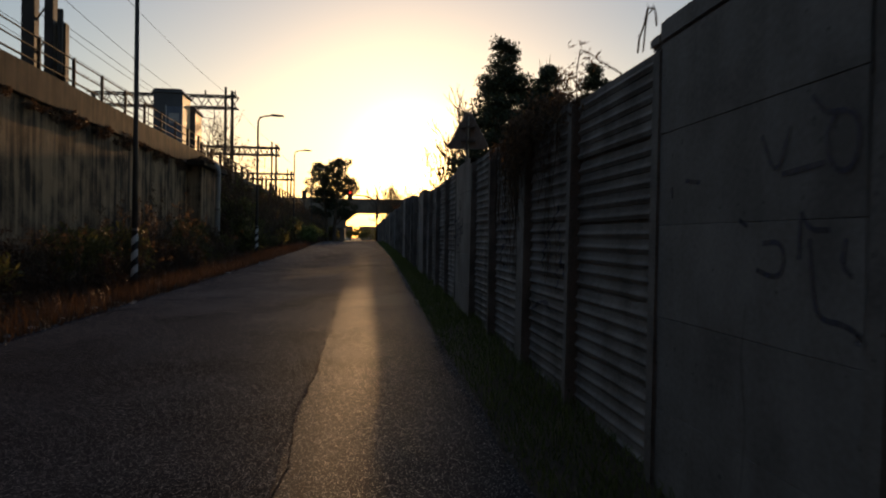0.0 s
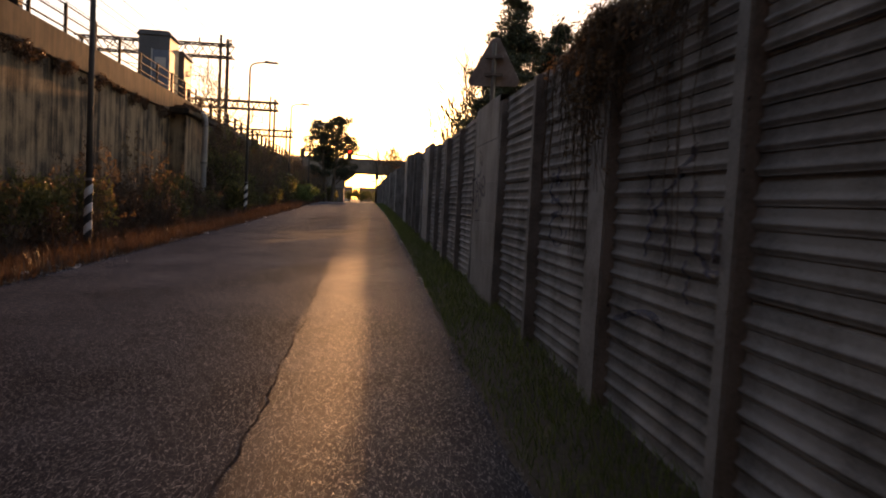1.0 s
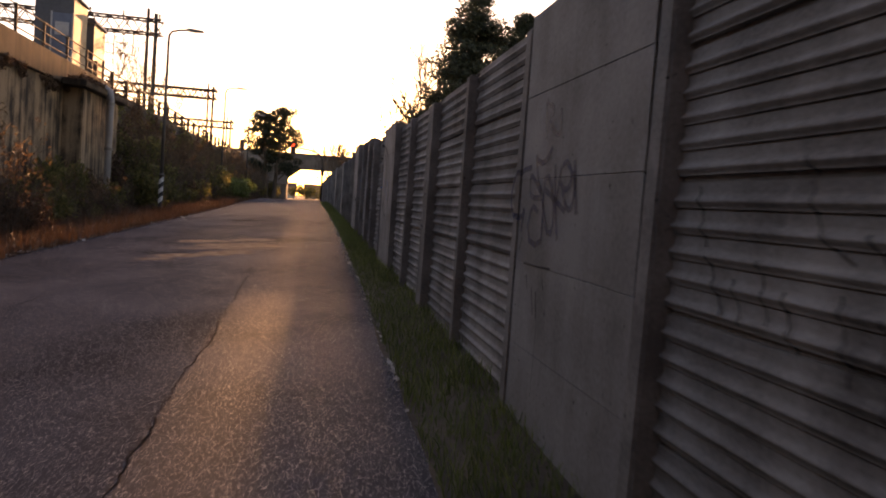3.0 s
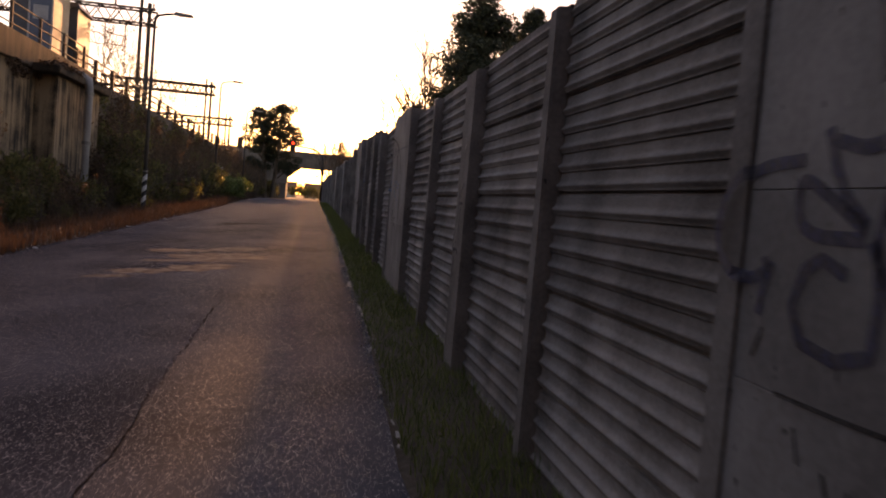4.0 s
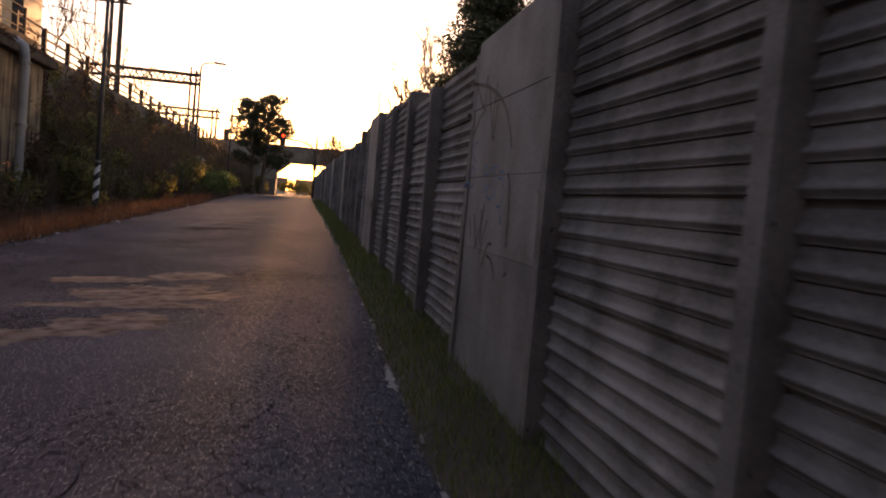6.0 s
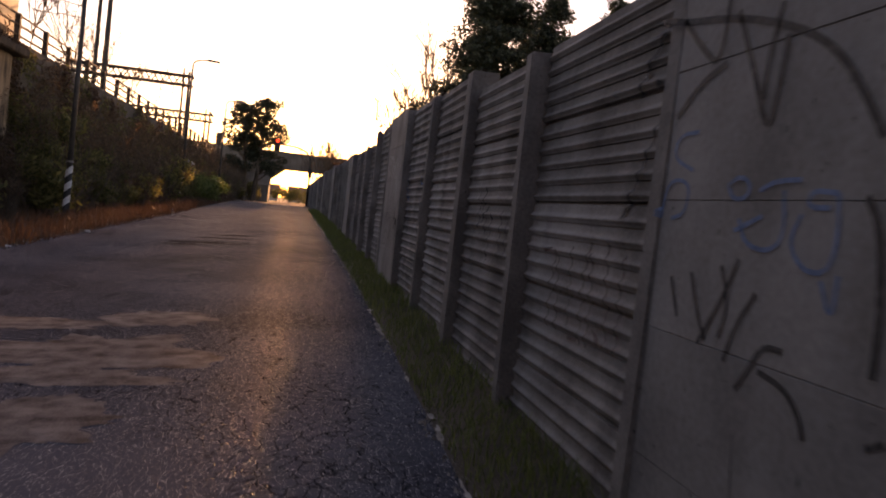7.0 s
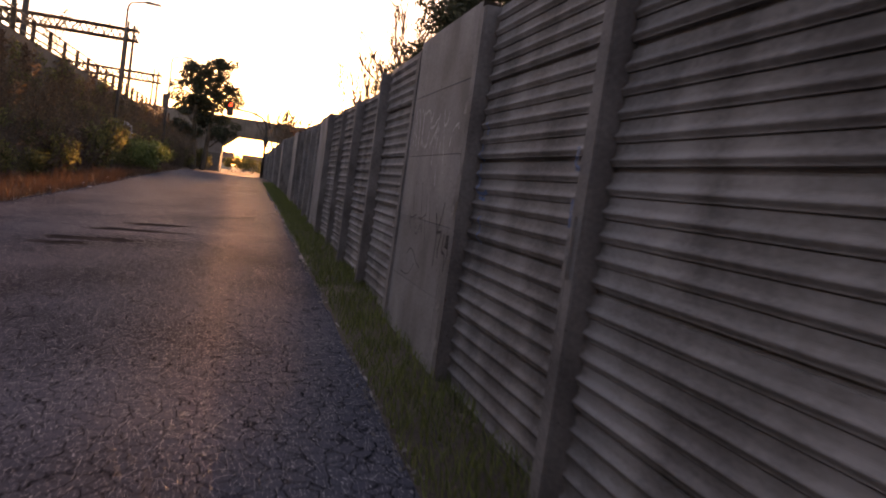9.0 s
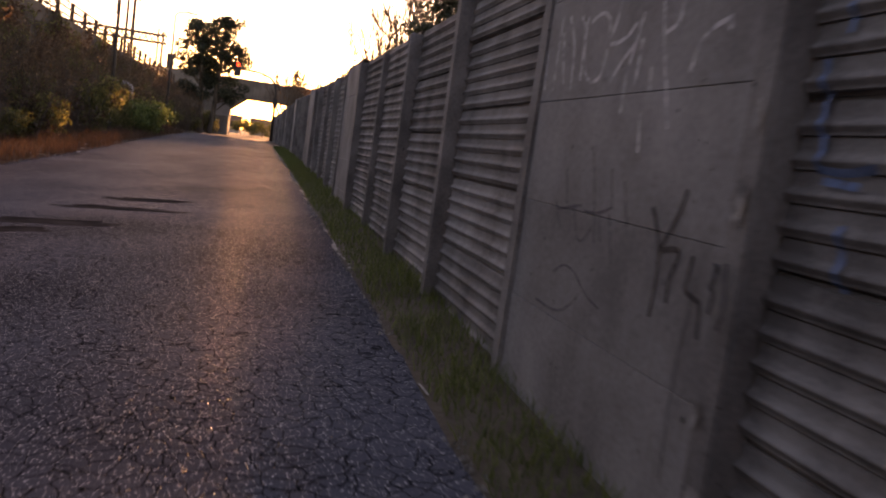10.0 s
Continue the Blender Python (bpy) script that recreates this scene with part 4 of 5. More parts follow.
for i, (y, z) in enumerate(((9.75, 2.75), (9.5, 2.75))):
    tt = thing("hanging_vine", "thin dry vine hanging down the ribbed boards", "vine", (1.9, y, z))
    bm = bmesh.new()
    tube(bm, [(0.06, 0, 0.02), (0, 0.01, 0.0), (-0.01, 0.03, -0.25), (0.0, 0.0, -0.5), (-0.01, 0.04, -0.8), (0, 0.03, -1.05)], [0.008] * 5 + [0.004], 4)
    part("stem", bm, BARK, tt)
    leaves("foliage", [(0, 0.02, -0.15 * k, 0.03, 0.05, 0.06) for k in range(7)], 70, 0.009, VINE, tt, 80 + i)

tt = thing("hanging_vine", "curled dry thorny stem standing over the fence top", "vine", (1.9, 4.3, 2.78))
bm = bmesh.new()
loop = [(0.02, 0.22 - 0.05 * i + 0.03 * math.sin(i * 2.1), -0.06 + 0.25 * math.sin(0.36 * i + 0.1) + 0.015 * math.sin(i * 3.3)) for i in range(8)]
tube(bm, loop, [0.006] * 8, 4)
for i in range(1, 7):
    p = loop[i]
    tube(bm, [p, (p[0], p[1] + 0.02, p[2] + 0.035)], [0.004, 0.001], 3)
tube(bm, [loop[5], (0.02, 0.06, 0.16), (0.02, 0.1, 0.05), (0.02, 0.12, -0.05)], [0.005] * 4, 4)
part("stem", bm, BARK, tt)

clump = thing("vine_clump", "dense brown dead vine bunched over the wide fence post", "vine", (1.86, 7.9, 2.70))
g = random.Random(91)
bm = bmesh.new()
blobs = []
for i in range(120):
    y, drop = g.gauss(-0.05, 0.26), g.uniform(0.15, 0.75) * (1.0 if g.random() < 0.8 else 1.5)
    pts = [(0.1, y, 0.05)]
    for q in range(1, 7):
        f = q / 6
        pts.append((0.02 - 0.16 * math.sin(f * 2.6) * g.uniform(0.5, 1.0), y + g.uniform(-0.05, 0.05) + 0.12 * (g.random() - 0.5) * f, 0.10 * math.sin(f * 2.2) - drop * f * f))
    tube(bm, pts, [0.006 - 0.0006 * q for q in range(7)], 3)
    blobs += [(p[0], p[1], p[2], 0.05, 0.06, 0.06) for p in pts[1:6:2]]
part("branchwork", bm, BARK, clump)["kind"] = "stuff"
leaves("foliage", blobs, 5200, 0.013, VINE, clump, 91)

# curtain of dry strands down the boards
tt = thing("vine_curtain", "thin dry brown strands hanging down the ribbed boards", "vine", (1.88, 8.0, 2.72))
g = random.Random(77)
bm = bmesh.new()
ends = []
for i in range(74):
    y = g.choice((g.gauss(0.3, 0.22), g.gauss(0.85, 0.3), g.gauss(-1.15, 0.3)))
    if abs(y) < 0.12:
        continue
    drop = min(1.5, g.expovariate(1.6) + 0.25) * (0.55 if y > 0.6 else 1.0)
    pts, px, py = [(0.09, y, 0.06)], -0.02, y
    for s in range(1, 8):
        py += g.uniform(-0.035, 0.03) - 0.012
        px = -0.02 - g.uniform(0.0, 0.05)
        pts.append((px, py, 0.04 - drop * s / 7))
        if s > 1 and g.random() < 0.6:
            q = (px, py, 0.04 - drop * s / 7)
            tube(bm, [q, (px - 0.01, py - g.uniform(-0.05, 0.08), q[2] - g.uniform(0.03, 0.14))], [0.003, 0.0015], 3)
    tube(bm, pts, [0.005 - 0.0004 * s for s in range(8)], 3)
    ends += pts[2::2]
part("branchwork", bm, BARK, tt)["kind"] = "stuff"
leaves("foliage", [(p[0], p[1], p[2], 0.02, 0.04, 0.05) for p in ends], 420, 0.009, VINE, tt, 77)

# growth hanging over the wall above the bank
ivy_g = random.Random(303)
for m_, lab, n_, sd in ((DRY, "withered brown creeper covering the railway wall", 30000, 5), (LEAF, "green creeper covering the railway wall", 16000, 6)):
    bl = []
    for i in range(150):
        y = ivy_g.uniform(47, 130)
        bl.append((ivy_g.uniform(-9.0, -8.8), y, ivy_g.uniform(3.3, 5.6), 0.22, ivy_g.uniform(0.5, 1.4), ivy_g.uniform(0.3, 0.8)))
    tagged(leaves("creeper", bl, n_, 0.06, m_, None, sd), lab, "creeper", kind="stuff")

# withered growth along the ledge under the parapet and on the buttress slab
ledge_g = random.Random(404)
bl = []
for i in range(110):
    y = ledge_g.uniform(4, 47)
    bl.append((-8.5 + ledge_g.uniform(-0.06, 0.08), y, 5.05 + ledge_g.uniform(-0.28, 0.06), 0.10, ledge_g.uniform(0.15, 0.6), ledge_g.uniform(0.06, 0.22)))
for i in range(26):
    bl.append((ledge_g.uniform(-8.4, -7.65), ledge_g.uniform(40.3, 47.5), 5.27, 0.3, 0.4, ledge_g.uniform(0.08, 0.2)))
tagged(leaves("creeper", bl, 15000, 0.035, DRY, None, 9), "withered brown growth along the wall ledge", "creeper", kind="stuff")

# ---- grass ----
def grass(name, label, n, spot, h0, h1, w, material, seed):
    g = np.random.default_rng(seed)
    v, f = [], []
    for i in range(n):
        x, y = spot(g)
        z = ground_z(x, y) - 0.02
        h = g.uniform(h0, h1) * (0.65 + 0.7 * abs(wob(x, y, 1.1)))
        a = g.uniform(0, 6.283)
        lx, ly = g.normal(0, 0.35, 2) * h
        cx, cy = math.cos(a) * w, math.sin(a) * w
        k = len(v)
        v += [(x - cx, y - cy, z), (x + cx, y + cy, z), (x + cx * 0.7 + lx * 0.4, y + cy * 0.7 + ly * 0.4, z + h * 0.6), (x - cx * 0.7 + lx * 0.4, y - cy * 0.7 + ly * 0.4, z + h * 0.6), (x + lx, y + ly, z + h)]
        f += [(k, k + 1, k + 2, k + 3), (k + 3, k + 2, k + 4)]
    return tagged(raw(name, v, f, material), label, "grass", kind="stuff")


def right_spot(g):
    y = -3 + 75 * g.uniform() ** 1.35
    e = right_edge(y) + 0.02
    return e + (1.95 - e) * g.uniform() ** 0.95, y


def left_spot(g):
    y = 6 + 80 * g.uniform() ** 1.2
    e = left_edge(y)
    return e + 0.15 - 3.2 * g.uniform() ** 1.3, y


grass("grass_verge", "short green verge grass at the fence foot", 42000, right_spot, 0.05, 0.17, 0.004, GRASS, 1)
grass("tall_grass", "tall dry brown grass at the bank foot", 26000, left_spot, 0.15, 0.6, 0.007, DRY, 2)

# ---- broken surface, crumbled edge, litter ----
def blotch(name, x, y, rx, ry, seed, material, label, lift=0.004):
    g = random.Random(seed)
    v = [(x, y, road_z(x, y) + lift)]
    n = 84
    for i in range(n):
        a = 6.2832 * i / n
        k = 1 + 0.5 * noise.noise(Vector((math.cos(a) * 1.7, math.sin(a) * 1.7, seed * 3.1))) + 0.3 * noise.noise(Vector((math.cos(a) * 7, math.sin(a) * 7, seed * 1.3))) + g.uniform(-0.03, 0.03)
        px, py = x + rx * k * math.cos(a), y + ry * k * math.sin(a)
        v.append((px, py, road_z(px, py) + lift - 0.002))
    f = [(0, i + 1, (i + 1) % n + 1) for i in range(n)]
    return tagged(raw(name, v, f, material), label, "road patch", kind="structure")


for i, (x, y, rx, ry) in enumerate(((-1.0, 25.6, 0.55, 0.5), (-1.75, 25.0, 0.5, 0.35), (-0.95, 27.6, 0.75, 0.7), (-1.8, 28.8, 0.6, 0.35), (-0.75, 29.2, 0.5, 0.45), (-1.2, 26.7, 0.9, 0.25), (-2.1, 24.3, 0.35, 0.2))):
    blotch("road_patch", x, y, rx, ry, 90 + i, PATCH, "pale broken patch in the worn asphalt")
DARKPATCH = mat("dark_road_hole", (0.022, 0.021, 0.02), (0.055, 0.052, 0.05), grain=60, patch=3, rough=1.0, bump=0.4, spec=0.0)
for i, (x, y, rx, ry) in enumerate(((-1.5, 39.3, 0.75, 0.22), (-1.2, 40.8, 0.7, 0.2), (-0.95, 42.0, 0.6, 0.2), (-1.8, 38.6, 0.35, 0.22))):
    blotch("road_hole", x, y, rx, ry, 110 + i, DARKPATCH, "dark shallow hole in the worn asphalt")
def road_crack(x0, y0, y1, width, seed):
    """An open crack that wanders along the road."""
    q = random.Random(seed)
    v, f = [], []
    n = int((y1 - y0) / 0.05)
    x = x0
    for i in range(n + 1):
        y = y0 + (y1 - y0) * i / n
        x += q.uniform(-0.014, 0.014) + (x0 - x) * 0.06
        w = width * q.uniform(0.25, 1.0) * (0.4 + abs(wob(seed, y, 0.9)) * 1.6)
        v += [(x - w / 2, y, road_z(x, y) + 0.004), (x + w / 2, y, road_z(x, y) + 0.004)]
        if i:
            f.append((2 * i - 2, 2 * i - 1, 2 * i + 1, 2 * i))
    return tagged(raw("road_crack", v, f, DARKPATCH), "dark open crack running along the asphalt", "road crack", kind="structure")


road_crack(-0.27, 2.5, 22.0, 0.024, 1)
road_crack(-2.6, 18.0, 38.0, 0.02, 2)
g = random.Random(7)
v, f = [], []
for i in range(2600):
    y = -3 + 62 * g.random() ** 1.2
    if noise.noise(Vector((0.3, y * 0.55, 4.0))) < -0.12:
        continue
    x = right_edge(y) + g.gauss(0.0, 0.035)
    s = g.uniform(0.006, 0.022)
    z = road_z(x, y) + 0.008
    k = len(v)
    v += [(x + g.uniform(-s, s), y + g.uniform(-s, s), z - 0.01) for _ in range(3)] + [(x, y, z + s * 0.7)]
    f += [(k, k + 1, k + 3), (k + 1, k + 2, k + 3), (k + 2, k, k + 3), (k, k + 2, k + 1)]
# bare broken rim of the asphalt
for i in range(760):
    y = 4 + 0.06 * i
    x, x2 = right_edge(y) + 0.05 * wob(7, y, 1.7), right_edge(y + 0.06) + 0.05 * wob(7, y + 0.06, 1.7)
    w = 0.06 * (wob(5, y, 1.4) - 0.05 + 0.6 * wob(2, y, 6.0))
    if w < 0.006 or y < 14:
        continue
    w *= g.uniform(0.5, 1.3)
    k = len(v)
    v += [(x - w, y, road_z(x, y) + 0.009), (x + w * 0.7, y, road_z(x, y) + 0.012), (x2 + w * 0.7, y + 0.06, road_z(x2, y + 0.06) + 0.012), (x2 - w, y + 0.06, road_z(x2, y + 0.06) + 0.009)]
    f.append((k, k + 1, k + 2, k + 3))
for i in range(1500):
    y = 6 + 80 * g.random()
    x = left_edge(y) + g.gauss(0.0, 0.08)
    s = g.uniform(0.01, 0.045)
    z = road_z(x, y) + 0.012
    k = len(v)
    v += [(x + g.uniform(-s, s), y + g.uniform(-s, s), z - 0.01) for _ in range(3)] + [(x, y, z + s * 0.7)]
    f += [(k, k + 1, k + 3), (k + 1, k + 2, k + 3), (k + 2, k, k + 3), (k, k + 2, k + 1)]
tagged(raw("crumbled_edge", v, f, EDGE), "pale crumbled stones along the road edge", "gravel", kind="stuff")
for i in range(26):
    y = 8 + 60 * g.random()
    x = left_edge(y) + g.uniform(-0.5, 0.2)
    s = g.uniform(0.04, 0.1)
    bm = bmesh.new()
    bmesh.ops.create_icosphere(bm, subdivisions=1, radius=s)
    for q in bm.verts:
        q.co = Vector((q.co.x * g.uniform(0.7, 1.3), q.co.y * g.uniform(0.5, 1.2), q.co.z * 0.35 + g.uniform(-0.1, 0.1) * s))
    ob = part("litter", bm, LITTER)
    ob.location = (x, y, max(ground_z(x, y), road_z(x, y) + 0.004) + s * 0.25)
    tagged(ob, "crumpled pale scrap of litter at the road edge", "litter", group="litter at the road edge")

# ---- overgrown hedge behind the fence ----
g = random.Random(17)
for i in range(26):
    x, y = g.uniform(3.6, 9.5), 84 + 0.95 * i
    s = g.uniform(2.2, 2.9)
    ob = copy_thing(protos[g.choice((3, 3, 1, 4))], Matrix())
    ob["label"], ob["group"] = "tall unkempt hedge bush behind the concrete fence", "hedge behind the fence"
    ob.matrix_basis = pose(x, y, 1.0, 0, 0, g.uniform(0, 360)) @ Matrix.Diagonal((s, s, s * g.uniform(1.05, 1.3), 1))

# ---- distance beyond the bridge ----
for i, (x, y, w, h) in enumerate(((-8, 230, 9, 2.6), (4, 250, 10, 2.8), (17, 240, 9, 3.0), (-24, 260, 12, 4))):
    t = thing("distant_house", "small distant house with a tiled roof beyond the bridge", "house", (x, y, 0.7))
    part("wall", boxed(-w / 2, w / 2, 0, 8, -0.5, h), HOUSE, t)
    bm = boxed(-w / 2 - 0.4, w / 2 + 0.4, -0.4, 8.4, h, h + 1.6)
    for q in bm.verts:
        if q.co.z > h + 0.5:
            q.co.y = 4 + (q.co.y - 4) * 0.08
    part("roof", bm, ROOF, t)
    for k in range(3):
        wd = part("window", boxed(-w / 2 + w * (k + 0.75) / 3.5 - 0.5, -w / 2 + w * (k + 0.75) / 3.5 + 0.5, -0.06, 0.02, 1.4, 2.8), BLACK, t)
for i, (x, y, s) in enumerate(((-2.0, 165, 1.9), (1.2, 172, 2.2), (4.5, 160, 2.3), (7.5, 165, 2.6), (-0.5, 180, 2.3), (9.5, 175, 2.6), (-9, 200, 2.0), (-4.4, 126, 1.7), (-5.4, 122, 2.0), (-6.4, 112, 1.7))):
    ob = copy_thing(protos[i % 2], Matrix())
    ob["label"], ob["group"] = "dark distant bush near the underpass", "bushes near the underpass"
    ob.matrix_basis = pose(x, y, lerp(PROFILE, y) - 0.1, 0, 0, 70 * i) @ Matrix.Diagonal((s, s, s, 1))

# ---- paint marks on the fence ----
def face_x(y, z):
    k = math.ceil((y - Y0) / BAY)
    c, w = post_span(round((y - Y0) / BAY))
    if abs(y - c) < w + 0.005:
        return 1.826
    if flat_bay(k):
        return FLAT_FACE - 0.034
    h = (z - bay_a(k) + 1.5) % 0.5
    return FACE - rib(h) - 0.012


def mark(strokes, width, material, label):
    """Sprayed strokes lying on the boards; each is a list of (y, z)."""
    v, f = [], []
    for st in strokes:
        for _ in range(2 if 2 < len(st) < 12 else 0):
            cut = [st[0]]
            for (ya, za), (yb, zb) in zip(st, st[1:]):
                cut += [(ya * 0.75 + yb * 0.25, za * 0.75 + zb * 0.25), (ya * 0.25 + yb * 0.75, za * 0.25 + zb * 0.75)]
            st = cut + [st[-1]]
        pts = []
        for (ya, za), (yb, zb) in zip(st, st[1:]):
            n = max(1, int(math.hypot(yb - ya, zb - za) / 0.012))
            pts += [(ya + (yb - ya) * i / n, za + (zb - za) * i / n) for i in range(n)]
        pts.append(st[-1])
        for i, (y, z) in enumerate(pts):
            y2, z2 = pts[min(i + 1, len(pts) - 1)]
            y1, z1 = pts[max(i - 1, 0)]
            d = math.hypot(y2 - y1, z2 - z1) or 1
            ny, nz = -(z2 - z1) / d * width / 2, (y2 - y1) / d * width / 2
            k = len(v)
            v += [(face_x(y + ny, z + nz), y + ny, z + nz), (face_x(y - ny, z - nz), y - ny, z - nz)]
            if i:
                f.append((k - 2, k - 1, k + 1, k))
    ob = raw("painted_mark", v, f, material, fence)
    ob["label"] = label
    return ob


def bars(y0, y1, z0, z1, n, seed, slant=0.1):
    q = random.Random(seed)
    out = []
    for i in range(n):
        y = y0 + (y1 - y0) * (i + 0.5) / n
        out.append([(y + q.uniform(-slant, slant), z0 + q.uniform(0, 0.15) * (z1 - z0)), (y + q.uniform(-0.03, 0.03), (z0 + z1) / 2), (y + q.uniform(-slant, slant), z1 - q.uniform(0, 0.2) * (z1 - z0))])
        if q.random() < 0.5:
            zz = q.uniform(z0, z1)
            out.append([(y, zz), (y + (y1 - y0) / n * 0.8, zz + q.uniform(-0.08, 0.08))])
    return out


mark([[(13.32, 2.0), (13.37, 1.96), (13.48, 1.91), (13.6, 1.94)], [(13.63, 1.97), (13.57, 1.83), (13.47, 1.75)], [(13.71, 1.9), (13.91, 1.89), (14.01, 1.83), (14.05, 1.71), (14.01, 1.64), (13.92, 1.59), (13.83, 1.62), (13.84, 1.66)], [(13.81, 1.65), (13.84, 1.57), (13.85, 1.51)], [(13.47, 1.74), (13.56, 1.79), (13.7, 1.86), (13.73, 1.83), (13.7, 1.72), (13.47, 1.72)], [(13.52, 1.64), (13.61, 1.67), (13.67, 1.64), (13.71, 1.55), (13.66, 1.47), (13.53, 1.45), (13.42, 1.48), (13.41, 1.59), (13.43, 1.72), (13.41, 1.83), (13.35, 1.84), (13.28, 1.77), (13.22, 1.67), (13.21, 1.58), (13.24, 1.53), (13.3, 1.53), (13.37, 1.6), (13.45, 1.72)]], 0.034, SPRAY_NAVY, "broad navy sprayed strokes on the smooth concrete")
mark([[(13.42, 1.77), (13.2, 1.71), (13.02, 1.65)], [(13.25, 1.9), (13.21, 1.73), (13.16, 1.59), (13.12, 1.5)], [(13.06, 1.91), (13.14, 1.88), (13.16, 1.82), (13.09, 1.77), (13.01, 1.76), (12.95, 1.81), (12.96, 1.86), (13.03, 1.9), (13.06, 1.91)], [(13.19, 1.68), (13.15, 1.81)], [(13.09, 1.76), (13.01, 1.67), (12.93, 1.66), (12.9, 1.71), (12.89, 1.81), (12.93, 1.91)], [(12.93, 1.86), (12.87, 1.74), (12.85, 1.64)]], 0.034, SPRAY_NAVY, "broad navy sprayed strokes on the smooth concrete")
mark([[(13.5, 2.26), (13.47, 2.14), (13.46, 2.05)], [(13.5, 2.26), (13.36, 2.23), (13.34, 2.18), (13.45, 2.17), (13.31, 2.09)], [(13.38, 2.11), (13.23, 2.05), (13.2, 2.09), (13.21, 2.2)]], 0.03, SPRAY_FADED, "faded violet sprayed strokes on the smooth concrete")
mark([[(13.53, 1.2), (13.47, 1.06)], [(13.44, 1.19), (13.4, 1.04)], [(13.33, 1.28), (13.3, 1.21)], [(13.65, 1.27), (13.62, 1.19)], [(13.74, 1.33), (13.46, 1.33), (13.2, 1.34)], [(13.86, 1.4), (13.82, 1.48)]], 0.012, SPRAY_BLACK, "thin black runs and cracks on the smooth concrete")
mark([[(24.32, 2.67), (24.18, 2.68), (23.9, 2.63), (23.52, 2.57), (23.15, 2.46), (22.95, 2.35), (22.82, 2.21), (22.74, 2.1)], [(24.49, 1.86), (24.33, 2.08), (24.13, 2.38), (24.06, 2.42)], [(24.21, 2.67), (24.33, 2.6), (24.46, 2.42)], [(23.89, 2.26), (23.74, 2.37), (23.56, 2.42)], [(23.92, 2.64), (23.75, 2.5), (23.61, 2.41), (23.59, 2.65)], [(23.52, 2.59), (23.39, 2.38), (23.26, 2.14), (23.23, 2.28), (23.21, 2.45)], [(23.26, 2.56), (23.31, 2.36), (23.31, 2.26)], [(22.77, 1.95), (22.71, 1.88), (22.67, 1.66), (22.67, 1.5)]], 0.026, SPRAY_BLACK, "black sprayed arcs on the smooth concrete")
mark([[(23.63, 1.68), (23.55, 1.53), (23.48, 1.46)], [(23.43, 1.72), (23.36, 1.6), (23.4, 1.48)], [(23.33, 1.75), (23.39, 1.63), (23.53, 1.44)], [(23.21, 1.65), (23.31, 1.53), (23.35, 1.41)], [(23.04, 1.5), (23.14, 1.5), (23.19, 1.43), (23.26, 1.34)], [(23.15, 1.42), (23.01, 1.4), (22.93, 1.34), (22.9, 1.28)], [(22.66, 1.33), (22.6, 1.36)], [(23.78, 1.65), (23.7, 1.51)]], 0.02, SPRAY_BLACK, "thin black strokes on the smooth concrete")
mark([[(23.7, 2.19), (23.85, 2.19), (23.88, 2.1), (23.71, 2.05)], [(23.93, 1.87), (23.9, 2.02), (23.72, 2.01), (23.73, 1.89), (23.84, 1.87)], [(23.45, 1.99), (23.39, 2.02), (23.32, 2.0), (23.32, 1.95), (23.41, 1.94), (23.45, 1.99)], [(23.26, 1.97), (23.18, 2.0), (23.05, 2.0)], [(23.13, 1.97), (23.1, 1.83), (23.18, 1.78), (23.31, 1.8), (23.36, 1.88)], [(22.88, 1.96), (23.0, 1.97), (23.01, 1.92), (22.91, 1.92)], [(22.88, 1.96), (22.86, 1.83), (22.89, 1.74), (23.0, 1.74), (23.08, 1.82), (23.03, 1.9)], [(22.91, 1.72), (22.85, 1.61), (22.84, 1.74)], [(23.38, 1.84), (23.23, 1.89)]], 0.016, SPRAY_BLUE, "thin blue looping strokes on the smooth concrete")
mark([[(33.77, 2.26), (33.77, 2.46), (33.77, 2.62)], [(33.64, 2.29), (33.73, 2.54)], [(33.54, 2.25), (33.55, 2.46), (33.67, 2.61)], [(33.43, 2.29), (33.45, 2.53), (33.52, 2.59)], [(33.44, 2.58), (33.44, 2.43), (33.37, 2.29), (33.22, 2.27), (33.17, 2.38), (33.18, 2.54), (33.28, 2.58), (33.39, 2.55)], [(33.09, 2.6), (33.13, 2.49), (33.19, 2.42), (33.0, 2.43), (32.92, 2.49)], [(32.9, 2.41), (33.02, 2.34), (33.1, 2.26)], [(32.87, 2.52), (32.9, 2.42), (32.95, 2.29), (32.95, 2.13)], [(32.85, 2.42), (32.86, 2.24)], [(32.72, 2.54), (32.67, 2.38), (32.59, 2.19)], [(32.67, 2.42), (32.58, 2.44), (32.57, 2.52)], [(32.24, 2.42), (32.35, 2.4), (32.42, 2.35), (32.45, 2.26)]], 0.019, SPRAY_WHITE, "pale dripping strokes on the smooth concrete")
mark([[(33.89, 2.27), (33.92, 2.47)], [(32.25, 2.42), (32.24, 2.38)], [(32.73, 2.21), (32.74, 2.3)], [(32.59, 2.19), (32.54, 2.07)], [(32.77, 2.13), (32.74, 1.98)]], 0.019, SPRAY_WHITE, "pale dripping strokes on the smooth concrete")
